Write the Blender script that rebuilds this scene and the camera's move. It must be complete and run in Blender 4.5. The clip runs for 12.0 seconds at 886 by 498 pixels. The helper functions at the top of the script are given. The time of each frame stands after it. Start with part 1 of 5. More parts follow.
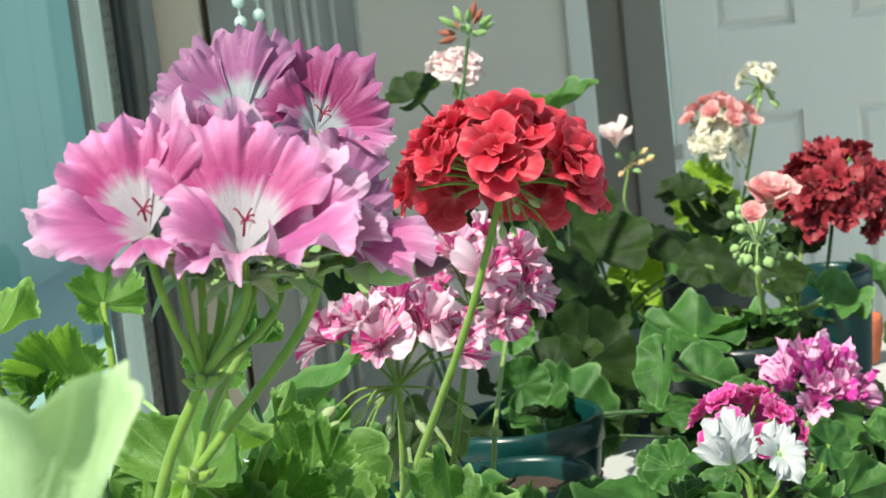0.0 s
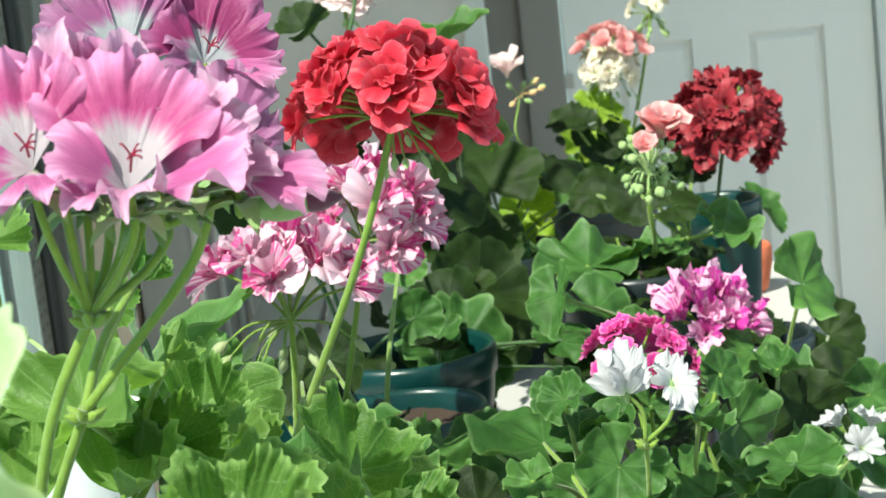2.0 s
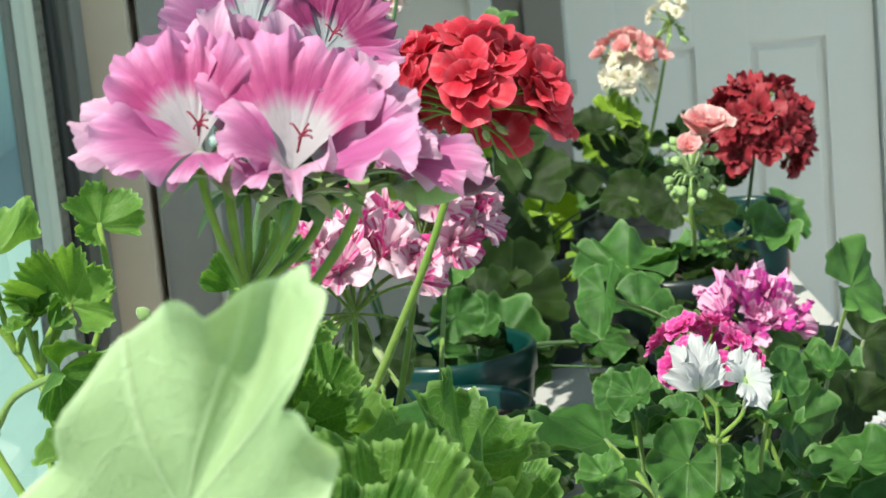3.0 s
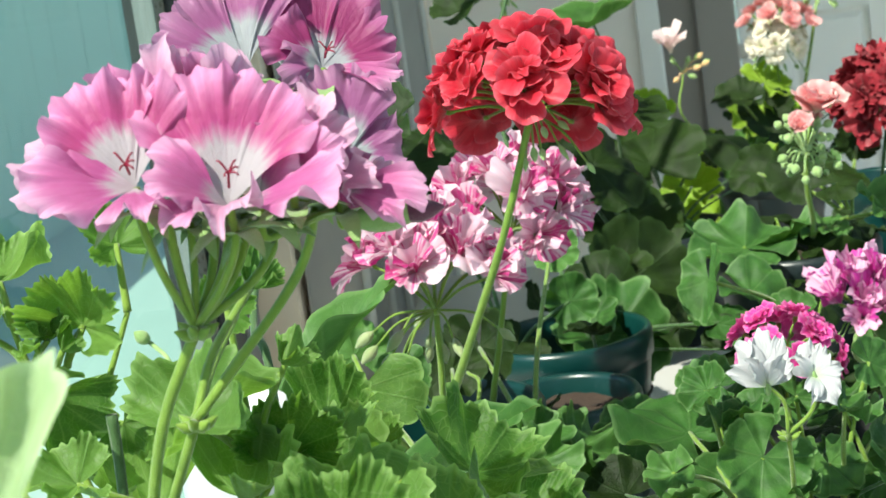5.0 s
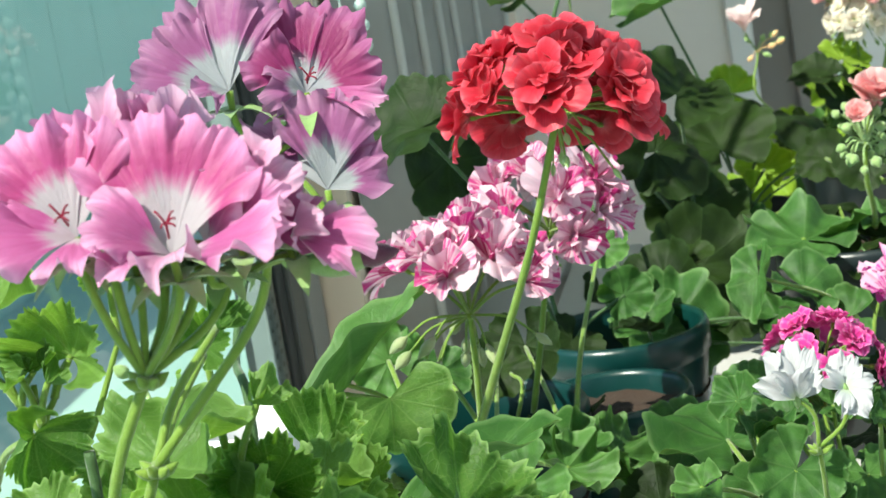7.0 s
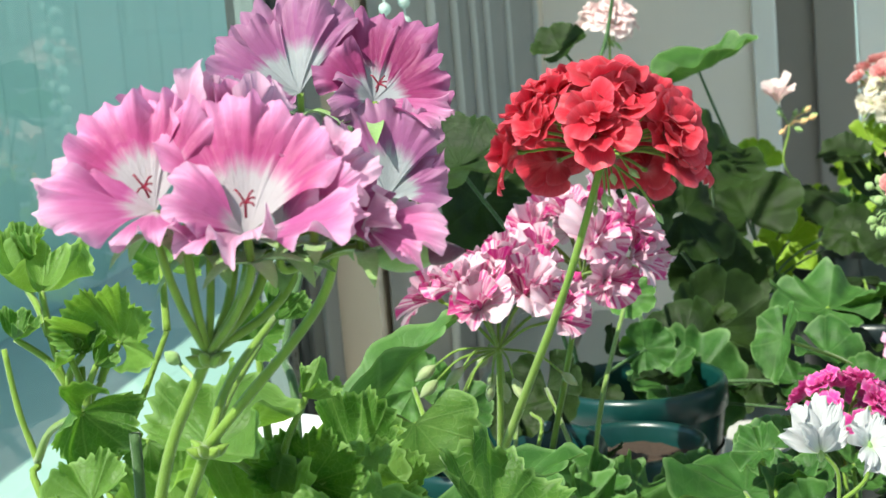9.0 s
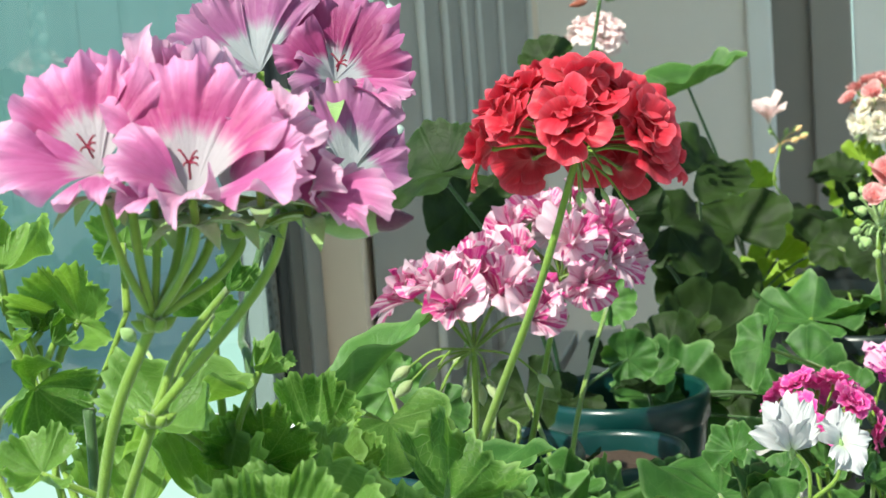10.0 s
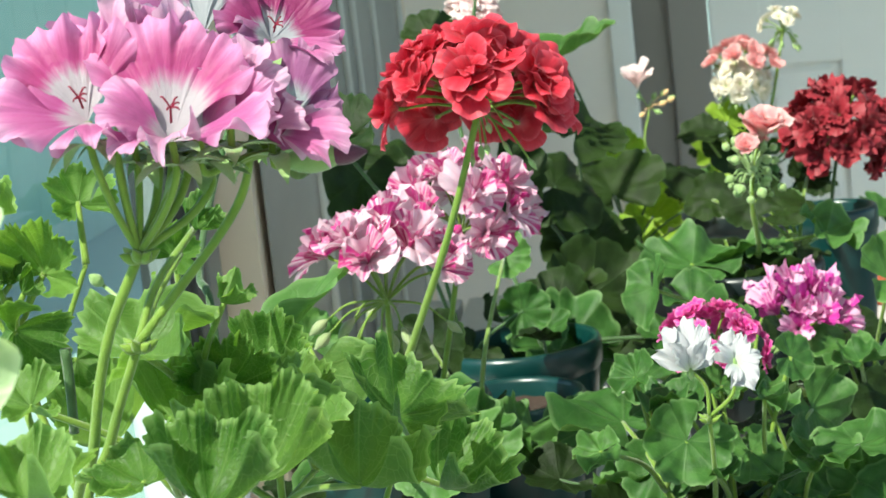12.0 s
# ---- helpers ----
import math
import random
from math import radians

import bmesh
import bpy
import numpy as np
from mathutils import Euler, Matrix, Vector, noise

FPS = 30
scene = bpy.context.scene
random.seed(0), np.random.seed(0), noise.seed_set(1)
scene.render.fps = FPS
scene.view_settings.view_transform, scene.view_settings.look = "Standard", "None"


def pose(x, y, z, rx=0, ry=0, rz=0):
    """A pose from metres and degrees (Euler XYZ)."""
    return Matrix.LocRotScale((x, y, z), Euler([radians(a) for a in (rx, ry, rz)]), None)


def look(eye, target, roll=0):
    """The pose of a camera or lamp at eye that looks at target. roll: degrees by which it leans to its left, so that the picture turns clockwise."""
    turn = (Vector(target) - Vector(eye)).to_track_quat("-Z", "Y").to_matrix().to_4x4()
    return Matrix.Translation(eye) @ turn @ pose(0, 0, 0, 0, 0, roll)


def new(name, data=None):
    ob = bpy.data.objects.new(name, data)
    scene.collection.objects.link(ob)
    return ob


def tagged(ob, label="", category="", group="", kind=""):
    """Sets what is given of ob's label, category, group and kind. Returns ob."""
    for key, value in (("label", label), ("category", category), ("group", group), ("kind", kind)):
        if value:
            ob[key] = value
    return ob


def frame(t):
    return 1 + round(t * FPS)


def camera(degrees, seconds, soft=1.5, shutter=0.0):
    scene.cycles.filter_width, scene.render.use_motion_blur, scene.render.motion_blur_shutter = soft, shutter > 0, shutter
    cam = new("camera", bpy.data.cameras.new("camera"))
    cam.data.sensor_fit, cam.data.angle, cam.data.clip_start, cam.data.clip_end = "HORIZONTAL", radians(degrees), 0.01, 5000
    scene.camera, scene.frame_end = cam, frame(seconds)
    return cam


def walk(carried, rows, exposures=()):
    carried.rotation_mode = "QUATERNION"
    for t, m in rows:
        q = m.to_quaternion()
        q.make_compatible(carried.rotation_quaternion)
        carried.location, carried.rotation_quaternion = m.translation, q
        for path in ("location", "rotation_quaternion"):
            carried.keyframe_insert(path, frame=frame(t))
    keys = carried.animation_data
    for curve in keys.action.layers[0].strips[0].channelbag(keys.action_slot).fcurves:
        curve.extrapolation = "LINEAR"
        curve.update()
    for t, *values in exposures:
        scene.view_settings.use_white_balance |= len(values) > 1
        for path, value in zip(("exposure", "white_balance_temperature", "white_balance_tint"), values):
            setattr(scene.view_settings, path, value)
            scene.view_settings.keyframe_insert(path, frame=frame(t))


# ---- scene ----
# The camera: a long lens held in the hand, half a metre from the nearest flowers.
cam = camera(25.87, 12.0)


def view(x, y, z, yaw, pitch, roll):
    """A pose from a place and three angles: yaw to the left of +y, pitch up, roll as look() takes it."""
    return pose(x, y, z, 0, 0, yaw) @ pose(0, 0, 0, 90 + pitch) @ pose(0, 0, 0, 0, 0, roll)


walk(cam, [
    (0, view(-0.0729, -0.0236, 1.0812, -4.981, -8.578, -6.444)),
    (0.5, view(-0.0758, -0.0304, 1.0753, -5.548, -9.008, -6.738)),
    (1, view(-0.0763, -0.0274, 1.0704, -6.031, -9.744, -6.951)),
    (1.5, view(-0.0700, -0.0182, 1.0720, -6.863, -10.500, -6.838)),
    (2, view(-0.0723, -0.0148, 1.0811, -8.000, -11.000, -6.400)),
    (2.5, view(-0.1099, -0.0100, 1.0834, -8.865, -11.092, -5.786)),
    (3, view(-0.1318, -0.0130, 1.0808, -8.936, -10.857, -5.372)),
    (3.2, view(-0.1301, -0.0161, 1.0802, -8.641, -10.794, -5.218)),
    (4.8, view(-0.0597, -0.0207, 1.0857, -2.779, -11.148, -7.884)),
    (5, view(-0.0429, -0.0142, 1.0906, -2.229, -11.256, -8.180)),
    (5.5, view(-0.0125, -0.0027, 1.1041, -0.927, -11.283, -8.833)),
    (6, view(0.0000, 0.0000, 1.1000, 0.059, -11.224, -9.234)),
    (6.5, view(0.0064, 0.0019, 1.0962, 0.813, -11.412, -9.377)),
    (7, view(0.0113, 0.0074, 1.1049, 1.395, -11.872, -9.384)),
    (7.2, view(0.0162, 0.0112, 1.1157, 1.606, -12.092, -9.142)),
    (8.8, view(-0.0018, 0.0018, 1.1002, 1.226, -10.461, -5.331)),
    (9, view(-0.0102, -0.0093, 1.0909, 1.289, -10.009, -4.692)),
    (9.5, view(-0.0048, -0.0176, 1.0736, 1.396, -9.268, -3.858)),
    (10, view(0.0064, -0.0092, 1.0676, 1.375, -8.961, -4.212)),
    (10.5, view(0.0050, -0.0201, 1.0665, 0.735, -9.039, -4.994)),
    (11, view(0.0113, -0.0348, 1.0664, -0.598, -9.229, -5.874)),
    (11.5, view(-0.0024, -0.0605, 1.0642, -1.993, -9.385, -6.449)),
    (12, view(-0.0268, -0.0893, 1.0602, -2.765, -9.588, -6.364)),
], [(0, 0.62, 6550, 0), (1, 0.66, 6550, 0), (2, 0.79, 6550, 0), (2.5, 0.67, 6550, 0), (3.2, 0.54, 6550, 0), (5, 0.73, 6550, 0), (12, 0.78, 6550, 0)])

# A fixed, moderate depth of field: the flowers at half a metre to a metre are the sharpest.
cam.data.dof.use_dof = True
cam.data.dof.focus_distance = 0.86
cam.data.dof.aperture_fstop = 38

# ---- light ----
ELEVATION = 51
SUN_TO = Vector((-0.709, -0.706, 0.0)).normalized() * math.cos(radians(ELEVATION)) + Vector((0, 0, math.sin(radians(ELEVATION))))
world = bpy.data.worlds.new("daylight")
scene.world = world
world.use_nodes = True
wn = world.node_tree.nodes
sky = wn.new("ShaderNodeTexSky")
sky.sky_type, sky.sun_disc = "NISHITA", False
sky.sun_elevation = radians(ELEVATION)
sky.sun_rotation = math.atan2(SUN_TO.x, SUN_TO.y)
world.node_tree.links.new(sky.outputs["Color"], wn["Background"].inputs["Color"])
wn["Background"].inputs["Strength"].default_value = 0.15
sun = new("sun", bpy.data.lights.new("sun", "SUN"))
sun.data.energy, sun.data.angle, sun.data.color = 5.0, radians(0.6), (1.0, 0.95, 0.87)
sun.matrix_world = look(SUN_TO * 20, (0, 0, 0))



# ---- materials ----
class Nodes:
    """A small helper round one material's node tree."""

    def __init__(self, name):
        self.mat = bpy.data.materials.new(name)
        self.mat.use_nodes = True
        self.tree = self.mat.node_tree
        self.tree.nodes.clear()
        self.out = self.add("ShaderNodeOutputMaterial")

    def add(self, kind, **values):
        n = self.tree.nodes.new(kind)
        for key, value in values.items():
            n.inputs[key].default_value = value
        return n

    def link(self, a, b):
        self.tree.links.new(a, b)
        return self

    def noise(self, scale, detail=3.0, vector=None, rough=0.55):
        n = self.add("ShaderNodeTexNoise", Scale=scale, Detail=detail, Roughness=rough)
        if vector is not None:
            self.link(vector, n.inputs["Vector"])
        return n.outputs["Fac"]

    def ramp(self, fac, stops):
        n = self.add("ShaderNodeValToRGB")
        e = n.color_ramp.elements
        while len(e) < len(stops):
            e.new(0.5)
        for k, (at, colour) in enumerate(stops):
            e[k].position, e[k].color = at, (*colour, 1) if len(colour) == 3 else colour
        self.link(fac, n.inputs["Fac"])
        return n.outputs["Color"]

    def math(self, op, a, b=None, c=None):
        n = self.add("ShaderNodeMath")
        n.operation = op
        for k, v in enumerate((a, b, c)):
            if v is None:
                continue
            if isinstance(v, (int, float)):
                n.inputs[k].default_value = v
            else:
                self.link(v, n.inputs[k])
        return n.outputs[0]

    def mix(self, fac, a, b, blend="MIX"):
        n = self.add("ShaderNodeMix")
        n.data_type, n.blend_type = "RGBA", blend
        for socket, v in ((n.inputs[0], fac), (n.inputs[6], a), (n.inputs[7], b)):
            if isinstance(v, (int, float)):
                socket.default_value = v
            elif isinstance(v, tuple):
                socket.default_value = (*v, 1)
            else:
                self.link(v, socket)
        return n.outputs[2]

    def bump(self, height, strength, distance):
        n = self.add("ShaderNodeBump", Strength=strength, Distance=distance)
        self.link(height, n.inputs["Height"])
        return n.outputs["Normal"]

    def surface(self, colour, rough=0.5, metal=0.0, normal=None, spec=0.5, clear=0.0):
        b = self.add("ShaderNodeBsdfPrincipled", Roughness=0.5 if not isinstance(rough, (int, float)) else rough, Metallic=metal)
        b.inputs["Specular IOR Level"].default_value = spec
        if not isinstance(rough, (int, float)):
            self.link(rough, b.inputs["Roughness"])
        if isinstance(colour, tuple):
            b.inputs["Base Color"].default_value = (*colour, 1)
        else:
            self.link(colour, b.inputs["Base Color"])
        if normal is not None:
            self.link(normal, b.inputs["Normal"])
        return b

    def thin(self, b, colour, amount):
        """Mixes light that passes through a thin sheet into the surface b."""
        t = self.add("ShaderNodeBsdfTranslucent")
        self.link(colour, t.inputs["Color"])
        m = self.add("ShaderNodeMixShader", Fac=amount)
        self.link(b.outputs[0], m.inputs[1]).link(t.outputs[0], m.inputs[2])
        return m

    def done(self, shader):
        self.link(shader.outputs[0], self.out.inputs["Surface"])
        return self.mat


def position(n):
    return n.add("ShaderNodeNewGeometry").outputs["Position"]


def uv(n):
    s = n.add("ShaderNodeSeparateXYZ")
    n.link(n.add("ShaderNodeTexCoord").outputs["UV"], s.inputs[0])
    return s.outputs["X"], s.outputs["Y"]


def stretched(n, along, across):
    """Petal coordinates stretched for streaks that run from base to margin, different on each petal."""
    u, v = uv(n)
    c = n.add("ShaderNodeCombineXYZ")
    isle = n.add("ShaderNodeNewGeometry").outputs["Random Per Island"]
    n.link(n.math("MULTIPLY", u, across), c.inputs["X"])
    n.link(n.math("MULTIPLY", v, along), c.inputs["Y"])
    n.link(n.math("MULTIPLY", isle, 37.0), c.inputs["Z"])
    return c.outputs[0]


def petal_material(name, stops, deep, through_amount=0.4, streak=0.12, rough=0.55, deep_amount=0.6, relief=0.5, blend=0.42):
    """Petals coloured from base to margin, with fine streaks, and some petals deeper than others."""
    n = Nodes(name)
    u, v = uv(n)
    coarse = n.noise(1.0, 2.0, stretched(n, 2.2, 5.0))
    fine = n.noise(1.0, 2.0, stretched(n, 1.6, 34.0))
    at = n.math("ADD", v, n.math("MULTIPLY", n.math("SUBTRACT", coarse, 0.5), blend))
    colour = n.ramp(at, stops)
    isle = n.add("ShaderNodeNewGeometry").outputs["Random Per Island"]
    mid = n.math("MULTIPLY", n.math("SUBTRACT", 1.0, n.math("ABSOLUTE", n.math("SUBTRACT", at, 0.66))), 1.0)
    mid = n.ramp(mid, [(0.66, (0, 0, 0)), (0.9, (1, 1, 1))])
    colour = n.mix(n.math("MULTIPLY", n.math("MULTIPLY", mid, isle), deep_amount), colour, deep)
    lines = n.ramp(fine, [(0.35, (0.72, 0.72, 0.72)), (0.65, (1, 1, 1))])
    colour = n.mix(streak * 4, colour, lines, "MULTIPLY")
    b = n.surface(colour, rough, 0, n.bump(fine, relief, 0.0008), 0.35)
    b.inputs["Sheen Weight"].default_value = 0.08
    return n.done(n.thin(b, colour, through_amount))


def striped_material(name, pale, deep):
    """White petals flecked and striped with magenta, each in its own way."""
    n = Nodes(name)
    fleck = n.noise(1.0, 4.0, stretched(n, 0.9, 10.0), 0.6)
    fine = n.noise(1.0, 2.0, stretched(n, 1.6, 30.0))
    isle = n.add("ShaderNodeNewGeometry").outputs["Random Per Island"]
    level = n.math("ADD", fleck, n.math("MULTIPLY", n.math("SUBTRACT", isle, 0.55), 0.36))
    colour = n.ramp(level, [(0.38, pale), (0.47, tuple(0.75 * a + 0.25 * b for a, b in zip(pale, deep))), (0.54, tuple(0.2 * a + 0.8 * b for a, b in zip(pale, deep))), (0.66, deep)])
    b = n.surface(colour, 0.55, 0, n.bump(fine, 0.35, 0.0006), 0.3)
    return n.done(n.thin(b, colour, 0.35))


def leaf_material(name, base, pale, vein, zone=0.0, amount=0.3, rough=0.45, ribs=0.32, net=0.16):
    """A leaf with radiating veins, mottling and, where asked, the darker ring of a zonal leaf."""
    n = Nodes(name)
    u, v = uv(n)
    p = position(n)
    mottle = n.noise(90.0, 4.0, p)
    fine = n.noise(900.0, 2.0, p)
    rnd = n.add("ShaderNodeObjectInfo").outputs["Random"]
    colour = n.mix(n.math("ADD", n.math("MULTIPLY", mottle, 0.7), n.math("MULTIPLY", n.math("SUBTRACT", rnd, 0.5), 0.55)), base, pale)
    if zone:
        ring = n.math("ABSOLUTE", n.math("SUBTRACT", v, n.math("ADD", 0.5, n.math("MULTIPLY", mottle, 0.12))))
        ring = n.ramp(ring, [(0.05, (1, 1, 1)), (0.16, (0, 0, 0))])
        colour = n.mix(n.math("MULTIPLY", ring, zone), colour, tuple(0.45 * c for c in base))
    wave = n.math("ABSOLUTE", n.math("SINE", n.math("MULTIPLY", u, math.pi * 7 * 360 / 330)))
    near = n.math("MULTIPLY", wave, n.math("ADD", v, 0.12))
    twigs = n.add("ShaderNodeTexVoronoi", Scale=26.0)
    twigs.feature = "DISTANCE_TO_EDGE"
    n.link(stretched(n, 0.35, 1.0), twigs.inputs["Vector"])
    main = n.ramp(near, [(0.03, (1, 1, 1)), (0.13, (0, 0, 0))])
    colour = n.mix(n.math("MULTIPLY", main, ribs), colour, vein)
    side = n.ramp(twigs.outputs["Distance"], [(0.0, (1, 1, 1)), (0.06, (0, 0, 0))])
    colour = n.mix(n.math("MULTIPLY", side, net), colour, vein)
    broad = n.noise(28.0, 2.0, p)
    colour = n.mix(n.math("MULTIPLY", broad, 0.5), colour, tuple(0.45 * c for c in base))
    rim = n.ramp(v, [(0.93, (0, 0, 0)), (0.985, (1, 1, 1))])
    colour = n.mix(n.math("MULTIPLY", rim, 0.45), colour, vein)
    height = n.math("ADD", n.math("MULTIPLY", n.math("SUBTRACT", fine, n.math("MULTIPLY", side, 4 * net)), 0.4), n.math("SUBTRACT", mottle, n.math("MULTIPLY", main, 1.5 * ribs)))
    b = n.surface(colour, rough + 0.04, 0, n.bump(height, 0.5, 0.0013), 0.26)
    bright = n.mix(1.0, colour, (1.65, 1.70, 0.65), "MULTIPLY")
    return n.done(n.thin(b, bright, amount))


def stem_material(name, low, high):
    n = Nodes(name)
    p = position(n)
    colour = n.mix(n.noise(120.0, 3.0, p), low, high)
    b = n.surface(colour, 0.5, 0, n.bump(n.noise(1500.0, 2.0, p), 0.6, 0.0008), 0.3)
    b.inputs["Sheen Weight"].default_value = 0.4
    return n.done(n.thin(b, colour, 0.15))


def plain(name, colour, rough=0.5, grain=40.0, vary=0.12, depth=0.0006, metal=0.0, spec=0.5):
    n = Nodes(name)
    p = position(n)
    a, c = n.noise(grain, 4.0, p), n.noise(grain * 0.07, 3.0, p)
    low = tuple(x * (1 - vary) for x in colour)
    tone = n.mix(n.math("MULTIPLY", n.math("ADD", a, c), 0.5), low, colour)
    return n.done(n.surface(tone, rough, metal, n.bump(a, 0.4, depth), spec))


M = {}
def ruffled_material(name, throat, band, rim, start, deep, through_amount=0.40):
    """A petal with a pale throat that ends in a soft, streaked line, a deeper band above it and a paler margin."""
    n = Nodes(name)
    u, v = uv(n)
    rnd = n.add("ShaderNodeObjectInfo").outputs["Random"]
    c = n.add("ShaderNodeCombineXYZ")
    n.link(n.math("MULTIPLY", u, 9.0), c.inputs["X"]).link(n.math("MULTIPLY", v, 1.3), c.inputs["Y"]).link(n.math("MULTIPLY", rnd, 91.0), c.inputs["Z"])
    coarse = n.noise(1.0, 3.0, c.outputs[0])
    c2 = n.add("ShaderNodeCombineXYZ")
    n.link(n.math("MULTIPLY", u, 60.0), c2.inputs["X"]).link(n.math("MULTIPLY", v, 2.0), c2.inputs["Y"]).link(n.math("MULTIPLY", rnd, 53.0), c2.inputs["Z"])
    fine = n.noise(1.0, 2.0, c2.outputs[0])
    at = n.math("ADD", v, n.math("ADD", n.math("MULTIPLY", n.math("SUBTRACT", coarse, 0.5), 0.30), n.math("MULTIPLY", n.math("SUBTRACT", fine, 0.5), 0.05)))
    soft = tuple(0.45 * a + 0.55 * b for a, b in zip(throat, band))
    colour = n.ramp(at, [(0.0, throat), (start, throat), (start + 0.07, soft), (start + 0.16, band), (0.80, tuple(0.6 * a + 0.4 * b for a, b in zip(band, rim))), (0.96, rim)])
    blotch = n.ramp(at, [(start + 0.06, (0, 0, 0)), (start + 0.2, (1, 1, 1)), (0.72, (1, 1, 1)), (0.92, (0, 0, 0))])
    colour = n.mix(n.math("MULTIPLY", blotch, n.math("MULTIPLY", coarse, deep[3])), colour, deep[:3])
    lines = n.ramp(fine, [(0.36, (0.90, 0.87, 0.88)), (0.6, (1, 1, 1))])
    colour = n.mix(0.5, colour, lines, "MULTIPLY")
    crease = n.math("ADD", n.math("ADD", n.math("MULTIPLY", fine, 0.35), n.math("MULTIPLY", coarse, 0.5)), n.noise(260.0, 3.0, position(n)))
    b = n.surface(colour, 0.5, 0, n.bump(crease, 0.5, 0.0012), 0.3)
    b.inputs["Sheen Weight"].default_value = 0.1
    return n.done(n.thin(b, colour, through_amount))


M["regal"] = ruffled_material("rose_ruffled_petal", (0.50, 0.45, 0.49), (0.52, 0.085, 0.29), (0.70, 0.29, 0.52), 0.44, (0.36, 0.022, 0.13, 1.0))
M["regal_low"] = ruffled_material("pink_ruffled_petal", (0.54, 0.43, 0.50), (0.54, 0.13, 0.36), (0.68, 0.35, 0.55), 0.22, (0.43, 0.05, 0.22, 0.9))
# Paler pink petals; for the back ones the colour carries light shining through.
M["regal_pale_lit"] = ruffled_material("pale_backlit_petal", (0.56, 0.47, 0.52), (0.58, 0.25, 0.43), (0.68, 0.42, 0.58), 0.30, (0.55, 0.20, 0.36, 0.6))
M["regal_deep"] = ruffled_material("deep_rose_petal", (0.48, 0.40, 0.45), (0.38, 0.05, 0.20), (0.48, 0.16, 0.32), 0.20, (0.28, 0.015, 0.10, 0.9))
# Shaded copies of the pink petals: the rear head's shade is in their colour.
M["regal_shade"] = ruffled_material("shaded_pink_petal", (0.37, 0.38, 0.41), (0.33, 0.10, 0.26), (0.41, 0.19, 0.34), 0.42, (0.31, 0.055, 0.20, 0.45), 0.40)
M["regal_deep_shade"] = ruffled_material("shaded_deep_petal", (0.37, 0.37, 0.41), (0.28, 0.028, 0.145), (0.38, 0.12, 0.27), 0.30, (0.24, 0.012, 0.09, 0.9), 0.36)
M["red"] = petal_material("scarlet_petal", [(0.0, (0.62, 0.26, 0.29)), (0.18, (0.68, 0.10, 0.13)), (0.55, (0.66, 0.018, 0.048)), (0.85, (0.70, 0.045, 0.08)), (1.0, (0.70, 0.10, 0.15))], (0.42, 0.005, 0.024), 0.40, 0.15, 0.42, 0.7)
M["dark_red"] = petal_material("dark_red_petal", [(0.0, (0.34, 0.10, 0.11)), (0.3, (0.30, 0.014, 0.026)), (1.0, (0.36, 0.026, 0.042))], (0.13, 0.002, 0.008), 0.2, 0.16, 0.5, 0.9)
M["peach"] = petal_material("peach_pink_petal", [(0.0, (0.84, 0.74, 0.60)), (0.3, (0.86, 0.54, 0.48)), (0.75, (0.86, 0.34, 0.35)), (1.0, (0.90, 0.60, 0.58))], (0.82, 0.22, 0.26), 0.4, 0.1)
M["shell"] = petal_material("shell_pink_petal", [(0.0, (0.86, 0.80, 0.72)), (0.4, (0.88, 0.70, 0.68)), (1.0, (0.90, 0.76, 0.76))], (0.86, 0.48, 0.50), 0.4, 0.1)
M["cream"] = petal_material("cream_petal", [(0.0, (0.70, 0.74, 0.40)), (0.5, (0.86, 0.82, 0.62)), (1.0, (0.88, 0.84, 0.74))], (0.86, 0.70, 0.60), 0.4, 0.08)
M["magenta"] = petal_material("magenta_petal", [(0.0, (0.82, 0.50, 0.70)), (0.3, (0.80, 0.08, 0.40)), (0.85, (0.80, 0.06, 0.38)), (1.0, (0.86, 0.26, 0.54))], (0.62, 0.012, 0.24), 0.35, 0.12)
M["white"] = petal_material("white_petal", [(0.0, (0.48, 0.57, 0.36)), (0.3, (0.46, 0.49, 0.49)), (1.0, (0.52, 0.53, 0.54))], (0.56, 0.50, 0.55), 0.25, 0.08, 0.5, 0.35, 0.3)
M["orchid"] = striped_material("orchid_pink_petal", (0.82, 0.50, 0.68), (0.56, 0.045, 0.34))
M["striped"] = striped_material("striped_petal", (0.74, 0.54, 0.63), (0.55, 0.018, 0.21))
M["stamen"] = plain("stamen_red", (0.22, 0.008, 0.035), 0.5)
M["z"] = leaf_material("zonal_leaf", (0.030, 0.100, 0.018), (0.120, 0.260, 0.055), (0.19, 0.31, 0.12), 0.35, 0.20, 0.46, 0.20, 0.10)
# Zonal leaf copy with shade among the plants put into a darker colour.
M["d"] = leaf_material("shaded_zonal_leaf", (0.008, 0.022, 0.002), (0.026, 0.056, 0.005), (0.032, 0.065, 0.016), 0.4, 0.18, 0.55)
# Sun glowing through leaves, put into a yellow-green base colour.
M["y"] = leaf_material("backlit_leaf", (0.20, 0.36, 0.03), (0.36, 0.52, 0.06), (0.45, 0.55, 0.15), 0.0, 0.45)
M["r"] = leaf_material("regal_leaf", (0.046, 0.130, 0.016), (0.25, 0.41, 0.105), (0.32, 0.48, 0.18), 0.0, 0.42, 0.42, 0.22, 0.18)
M["n"] = leaf_material("pale_leaf", (0.32, 0.44, 0.23), (0.46, 0.59, 0.35), (0.58, 0.70, 0.47), 0.0, 0.32, 0.5, 0.5)
M["stem"] = stem_material("green_stem", (0.10, 0.205, 0.016), (0.25, 0.375, 0.045))
